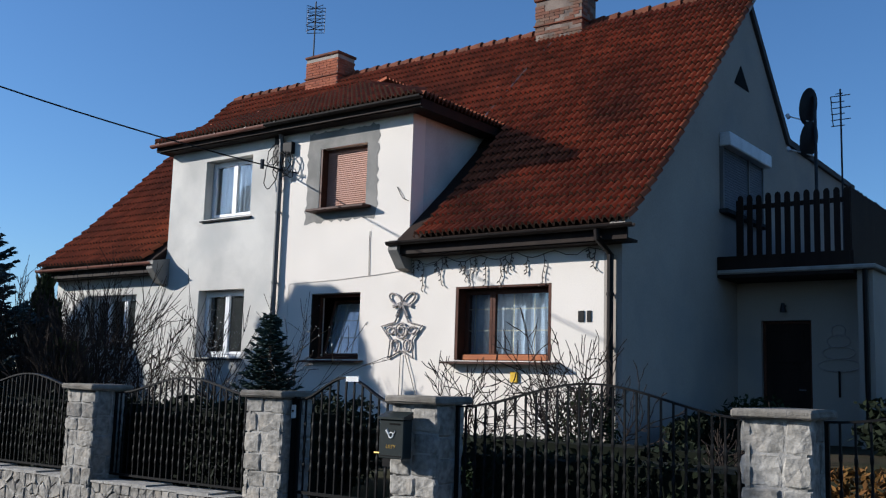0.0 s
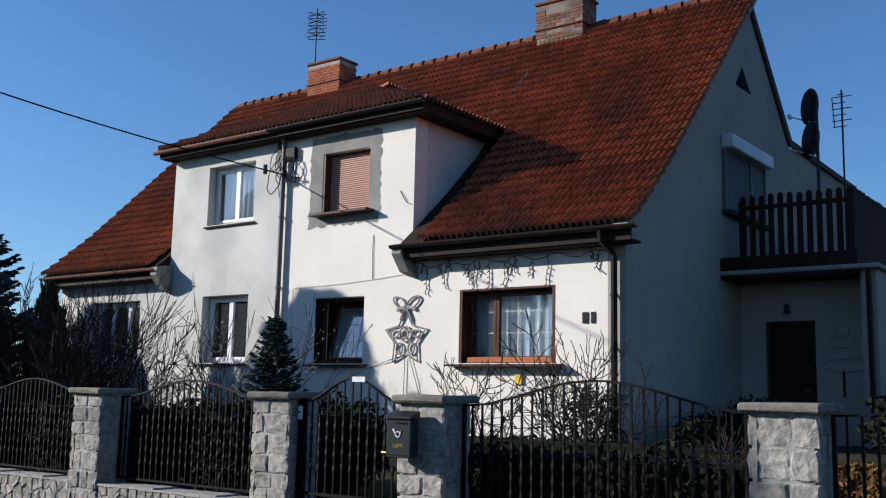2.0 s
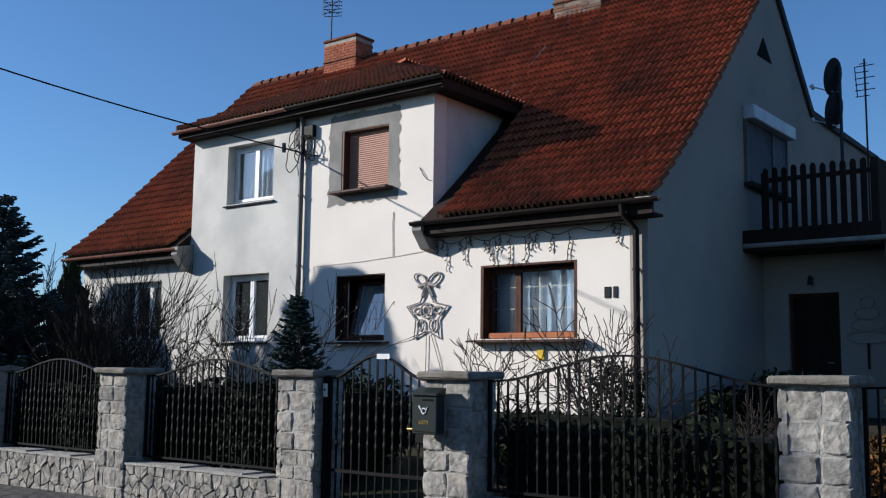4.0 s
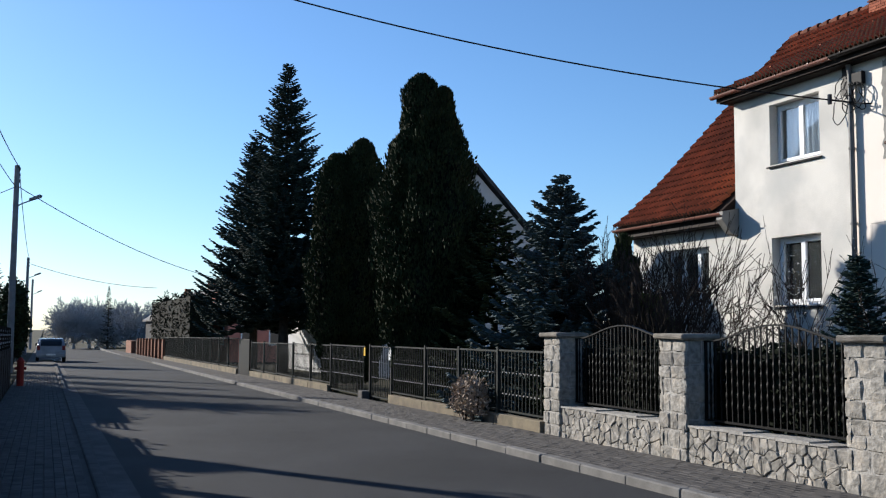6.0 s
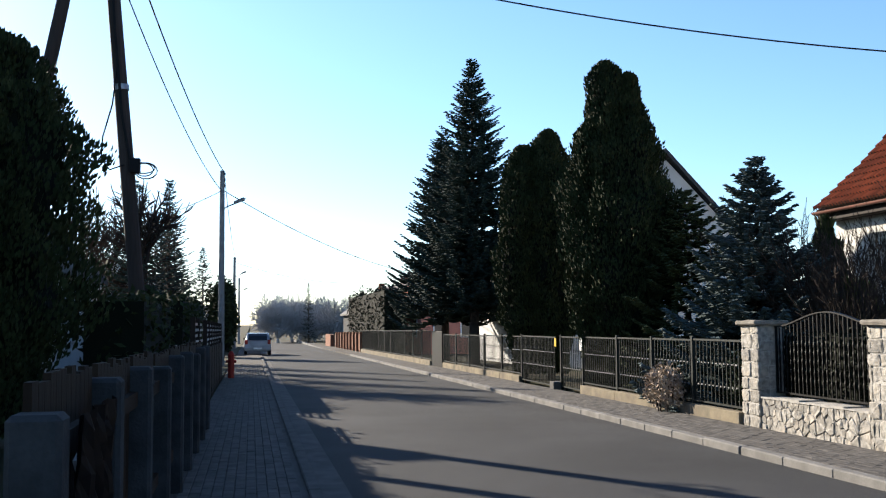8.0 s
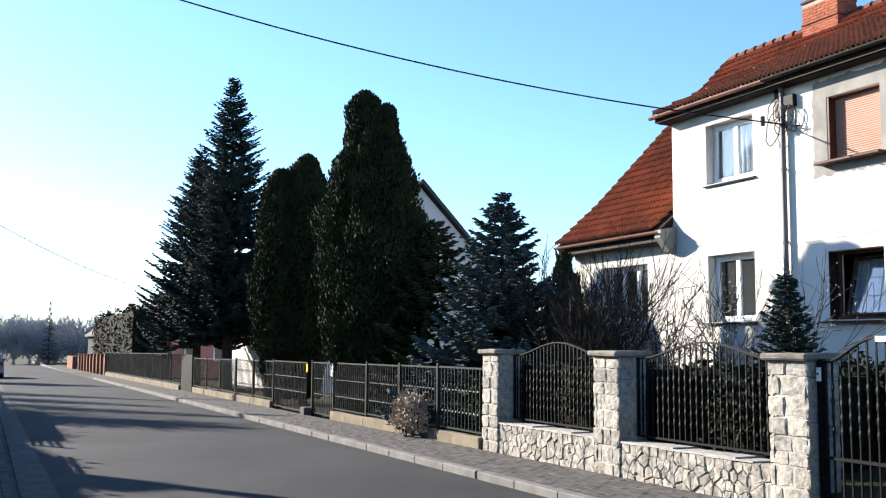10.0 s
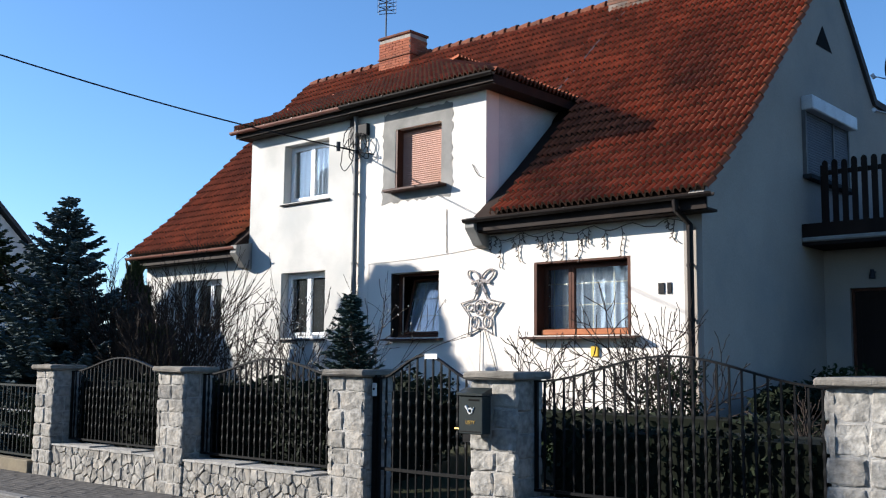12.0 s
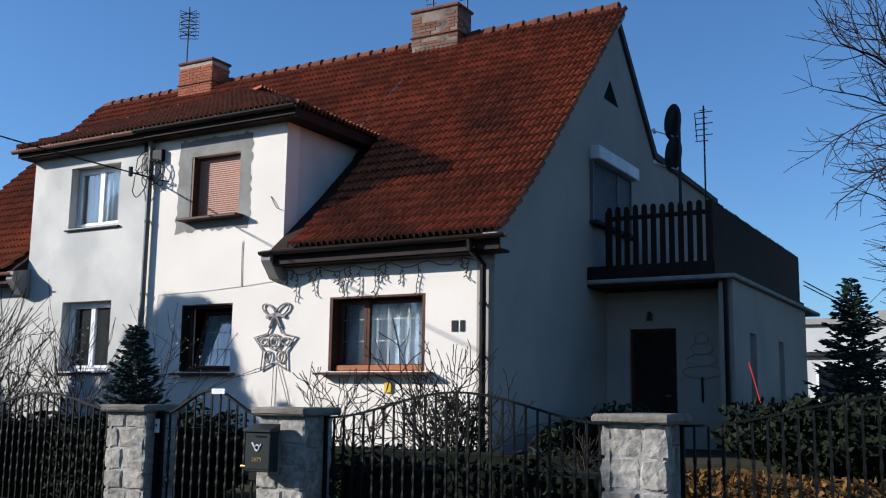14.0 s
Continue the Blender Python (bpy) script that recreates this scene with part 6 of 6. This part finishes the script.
def lamp_pole(x, y, h, label):
    g = ground_z(x)
    top = thing("street_lamp", label, "street lamp", (x, y, g))
    part("pole", rod(bmesh.new(), (0, 0, -0.2), (0, 0, h), 0.15, 0.1, 10), M["pole_concrete"], top)
    arm = part("arm", tube(bmesh.new(), [(0, 0, h - 1.7), (0, 0.25, h - 1.55), (0, 0.6, h - 1.4)], 0.03, 6), M["steel"], top)
    part("lamp_head", prism(bmesh.new(), [(0.5, h - 1.45), (0.95, h - 1.28), (1.0, h - 1.2), (0.9, h - 1.16), (0.5, h - 1.34)], "x", -0.14, 0.14), M["pole_concrete"], top, "grey lamp head")
    for k in range(3):
        part("insulator", rod(bmesh.new(), (0, 0.1, h - 0.2 - 0.25 * k), (0, 0.1, h - 0.08 - 0.25 * k), 0.04), M["dark_steel"], top)
        part("insulator_arm", rod(bmesh.new(), (0, 0, h - 0.2 - 0.25 * k), (0, 0.1, h - 0.2 - 0.25 * k), 0.012), M["dark_steel"], top)


lamp_pole(-44.1, -1.38, 8.4, "grey concrete lamp pole with a short arm")
lamp_pole(-85.0, -1.5, 7.6, "distant grey lamp pole")
lamp_pole(-118.0, -1.5, 7.6, "distant grey lamp pole")


def span(a, b, sag, r, label):
    a, b = Vector(a), Vector(b)
    return wire("overhead_wire", [a.lerp(b, k / 30) - Vector((0, 0, sag * 4 * (k / 30) * (1 - k / 30))) for k in range(31)], r, label)


span((-18.9, -2.8, 9.8), (-44.0, -1.3, 8.1), 0.5, 0.02, "black overhead wire between the poles")
span((-18.9, -3.0, 9.2), (-44.0, -1.4, 7.3), 0.6, 0.016, "black overhead wire between the poles")
span((-44.0, -1.3, 7.3), (-62, 10, 4.6), 0.5, 0.016, "thin wire crossing the street to a house")
span((-44.0, -1.3, 8.1), (-85.0, -1.4, 7.0), 0.6, 0.016, "thin overhead wire between the lamp poles")
span((-85.0, -1.3, 6.6), (-92, 9, 5.2), 0.4, 0.02, "thin wire crossing the street to a house")
span((-44.0, -1.4, 7.3), (-40.0, -6, 5.0), 0.2, 0.014, "thin wire to a house")
span((-18.9, -3.4, 8.6), (-12, -9, 7.6), 0.5, 0.02, "black wire sagging behind the pole")
span((-4.3, 24.8, 4.6), (1.5, 34, 2.6), 0.4, 0.014, "thin wire leaving the annex")
span((-4.3, 24.8, 4.5), (3.0, 34, 2.2), 0.5, 0.014, "thin wire leaving the annex")


def car():
    x, y = -66.0, 0.3
    top = thing("parked_car", "silver hatchback parked half on the kerb", "car", (x, y, ground_z(x) - 0.09))
    side = [(-2.0, 0.3), (2.0, 0.3), (2.05, 0.6), (1.98, 0.95), (1.75, 1.25), (1.5, 1.4), (-0.4, 1.42), (-1.1, 0.98), (-1.95, 0.85), (-2.05, 0.55)]
    bm = bmesh.new()
    prism(bm, side, "y", -0.82, 0.82)
    for v in bm.verts:
        if v.co.z > 1.0:
            v.co.y *= 0.84
    bmesh.ops.bevel(bm, geom=bm.edges[:], offset=0.05, segments=2, affect="EDGES")
    part("body", bm, M["car_white"], top)
    part("rear_window", prism(bmesh.new(), [(1.93, 0.98), (2.0, 0.98), (1.79, 1.26), (1.6, 1.37), (1.52, 1.37)], "y", -0.58, 0.58), M["car_glass"], top)
    for s in (-1, 1):
        part("side_window", prism(bmesh.new(), [(-0.9, 1.02), (1.4, 1.02), (1.3, 1.36), (-0.4, 1.36)], "y", s * 0.70, s * 0.745), M["car_glass"], top)
        part("tail_light", boxed(1.9, 2.04, s * 0.7 - 0.09, s * 0.7 + 0.09, 0.72, 1.0, 0.02), M["red"], top)
        part("wing_mirror", boxed(-0.7, -0.55, s * 0.82 - 0.08, s * 0.82 + 0.08, 0.95, 1.1, 0.02), M["rubber"], top)
        for xx in (-1.3, 1.3):
            w = part("wheel", rod(bmesh.new(), (xx, s * 0.66, 0.3), (xx, s * 0.83, 0.3), 0.3, None, 18), M["rubber"], top)
            part("rim", rod(bmesh.new(), (xx, s * 0.832, 0.3), (xx, s * 0.845, 0.3), 0.19, None, 14), M["steel"], w)
    part("bumper", boxed(2.0, 2.12, -0.8, 0.8, 0.32, 0.55, 0.03), M["car_white"], top)
    part("plate_bar", boxed(2.121, 2.127, -0.25, 0.25, 0.42, 0.52), M["white"], top)


car()


def simple_house(label, x0, x1, y0, y1, eave, ridge_h, wall_mat, roof_mat, openings=(), along="x", g=None):
    g = ground_z((x0 + x1) / 2) if g is None else g
    top = thing("house", label, "house", (0, 0, g))
    if along == "x":
        ym = (y0 + y1) / 2
        part("wall", prism(bmesh.new(), [(y0, -0.5), (y1, -0.5), (y1, eave), (ym, ridge_h - 0.12), (y0, eave)], "x", x0, x1), wall_mat, top)
        o = 0.35
        s = (ridge_h - eave) / (ym - y0)
        for a, b in ((y0 - o, ym), (y1 + o, ym)):
            za = eave - o * s
            part("roof", prism(bmesh.new(), [(a, za), (b, ridge_h), (b, ridge_h + 0.18), (a, za + 0.18)], "x", x0 - 0.25, x1 + 0.25), roof_mat, top)
        part("chimney", boxed(x0 + 2, x0 + 2.7, ym - 0.3, ym + 0.3, ridge_h - 0.6, ridge_h + 0.7), M["brick"], top)
    else:
        xm = (x0 + x1) / 2
        part("wall", prism(bmesh.new(), [(x0, -0.5), (x1, -0.5), (x1, eave), (xm, ridge_h - 0.12), (x0, eave)], "y", y0, y1), wall_mat, top)
        for a, b in ((x0 - 0.3, xm), (x1 + 0.3, xm)):
            part("roof", prism(bmesh.new(), [(a, eave - 0.15), (b, ridge_h), (b, ridge_h + 0.18), (a, eave + 0.05)], "y", y0 - 0.25, y1 + 0.25), roof_mat, top)
    for face, a, b, lo, hi in openings:
        w = new("window")
        w.parent = top
        if face == "r":
            part("frame", boxed(x1 - 0.02, x1 + 0.05, a, b, lo, hi, 0.01), M["white_frame"], w)
            part("pane", boxed(x1 + 0.051, x1 + 0.06, a + 0.08, b - 0.08, lo + 0.08, hi - 0.08), M["car_glass"], w)
        else:
            yy = y0 if face == "f" else y1
            sgn = -1 if face == "f" else 1
            part("frame", boxed(a, b, min(yy, yy + sgn * 0.05), max(yy, yy + sgn * 0.05), lo, hi, 0.01), M["white_frame"], w)
            part("pane", boxed(a + 0.08, b - 0.08, min(yy + sgn * 0.051, yy + sgn * 0.06), max(yy + sgn * 0.051, yy + sgn * 0.06), lo + 0.08, hi - 0.08), M["car_glass"], w)
    return top


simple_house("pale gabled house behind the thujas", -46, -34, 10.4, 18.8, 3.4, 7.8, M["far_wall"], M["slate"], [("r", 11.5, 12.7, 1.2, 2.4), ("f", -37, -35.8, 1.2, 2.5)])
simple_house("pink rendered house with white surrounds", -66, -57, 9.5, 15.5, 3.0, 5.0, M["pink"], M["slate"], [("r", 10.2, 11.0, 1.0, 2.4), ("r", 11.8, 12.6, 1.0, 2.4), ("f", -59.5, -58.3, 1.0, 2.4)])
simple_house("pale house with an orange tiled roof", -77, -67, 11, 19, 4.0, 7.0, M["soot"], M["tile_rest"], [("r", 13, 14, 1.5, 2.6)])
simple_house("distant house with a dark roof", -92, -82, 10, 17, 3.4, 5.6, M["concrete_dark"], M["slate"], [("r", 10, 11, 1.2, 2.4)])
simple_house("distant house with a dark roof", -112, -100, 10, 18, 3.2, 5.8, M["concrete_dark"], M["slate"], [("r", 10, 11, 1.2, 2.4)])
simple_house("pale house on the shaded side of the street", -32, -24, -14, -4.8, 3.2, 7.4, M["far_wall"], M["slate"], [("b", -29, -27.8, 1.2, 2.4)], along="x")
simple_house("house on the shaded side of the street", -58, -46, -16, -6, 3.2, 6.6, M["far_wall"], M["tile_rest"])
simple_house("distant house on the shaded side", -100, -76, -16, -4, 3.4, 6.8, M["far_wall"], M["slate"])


def flats():
    top = thing("apartment_block", "pale flat-roofed block with dark windows", "building", (0, 45.5, 0.6))
    part("wall", boxed(-8.6, 14, 0, 10, -0.6, 4.6), M["far_wall"], top)
    part("roof", boxed(-8.8, 14.2, -0.2, 10.2, 4.6, 4.85), M["concrete"], top)
    part("ledge", boxed(-8.6, 14, -0.25, -0.003, 3.25, 3.42), M["concrete_dark"], top)
    part("roof_box", boxed(-5.4, -4.3, 3, 4, 4.85, 5.4), M["concrete"], top)
    for k in range(6):
        w = new("window")
        w.parent = top
        part("frame", boxed(-7.6 + k * 3, -5.9 + k * 3, -0.05, -0.003, 1.2, 2.9), M["white_frame"], w)
        part("pane", boxed(-7.5 + k * 3, -6.0 + k * 3, -0.06, -0.052, 1.3, 2.8), M["car_glass"], w)


flats()
ob = thing("annex_ornament", "dark unlit wire ornament on the annex wall", "decoration", (-4.93, 18.17, 2.44))
for k, (w, z) in enumerate(((0.12, 0.4), (0.2, 0.22), (0.28, 0.02), (0.36, -0.2))):
    part("ring", tube(bmesh.new(), [(w * math.cos(t * math.tau / 16), 0, z + 0.11 * math.sin(t * math.tau / 16)) for t in range(16)], 0.011, 5, True), M["tube"], ob)
part("stem", rod(bmesh.new(), (0, 0, -0.3), (0, 0, -0.75), 0.02), M["cable"], ob)

# ---- pieces of the roof and the footways ----
for m in singles:
    piece("tile", tile_mesh, roof, m)


def pavers(strip_ob, y0, y1, x0, x1, near):
    """Block paving: the stretch that is passed nearest as single blocks, the rest joined."""
    me = mesh_of("paver", [(sx * 0.098, sy * 0.048, z) for z in (-0.03, 0.03) for sx, sy in ((-1, -1), (1, -1), (1, 1), (-1, 1))] + [(sx * 0.09, sy * 0.04, 0.036) for sx, sy in ((-1, -1), (1, -1), (1, 1), (-1, 1))],
                 [(0, 1, 5, 4), (1, 2, 6, 5), (2, 3, 7, 6), (3, 0, 4, 7), (4, 5, 9, 8), (5, 6, 10, 9), (6, 7, 11, 10), (7, 4, 8, 11), (8, 9, 10, 11)], M["paver"])
    v = [tuple(q.co) for q in me.vertices]
    f = [tuple(p.vertices) for p in me.polygons]
    bag, n = Bag(), 0
    r = random.Random(7)
    rows = int((y1 - y0) / 0.1)
    for i in range(int((x1 - x0) / 0.2)):
        for j in range(rows):
            x = x1 - 0.1 - i * 0.2 - (0.1 if j % 2 else 0)
            m = pose(x, y0 + 0.05 + j * 0.1, ground_z(x) - 0.03 + r.uniform(-0.003, 0.003), r.uniform(-0.8, 0.8), 0, r.uniform(-0.6, 0.6))
            if near[0] < x < near[1] and n < 280:
                piece("paver", me, strip_ob, m)
                n += 1
            else:
                bag.add(v, f, m)
    tagged(bag.made("paver_field", M["paver_rest"], strip_ob), kind="stuff")


pavers(pave_far, 5.89, 7.14, -40, 12, (-13.5, -8.0))
pavers(pave_near, -0.96, 0.40, -45, 12, (-12.0, -8.0))
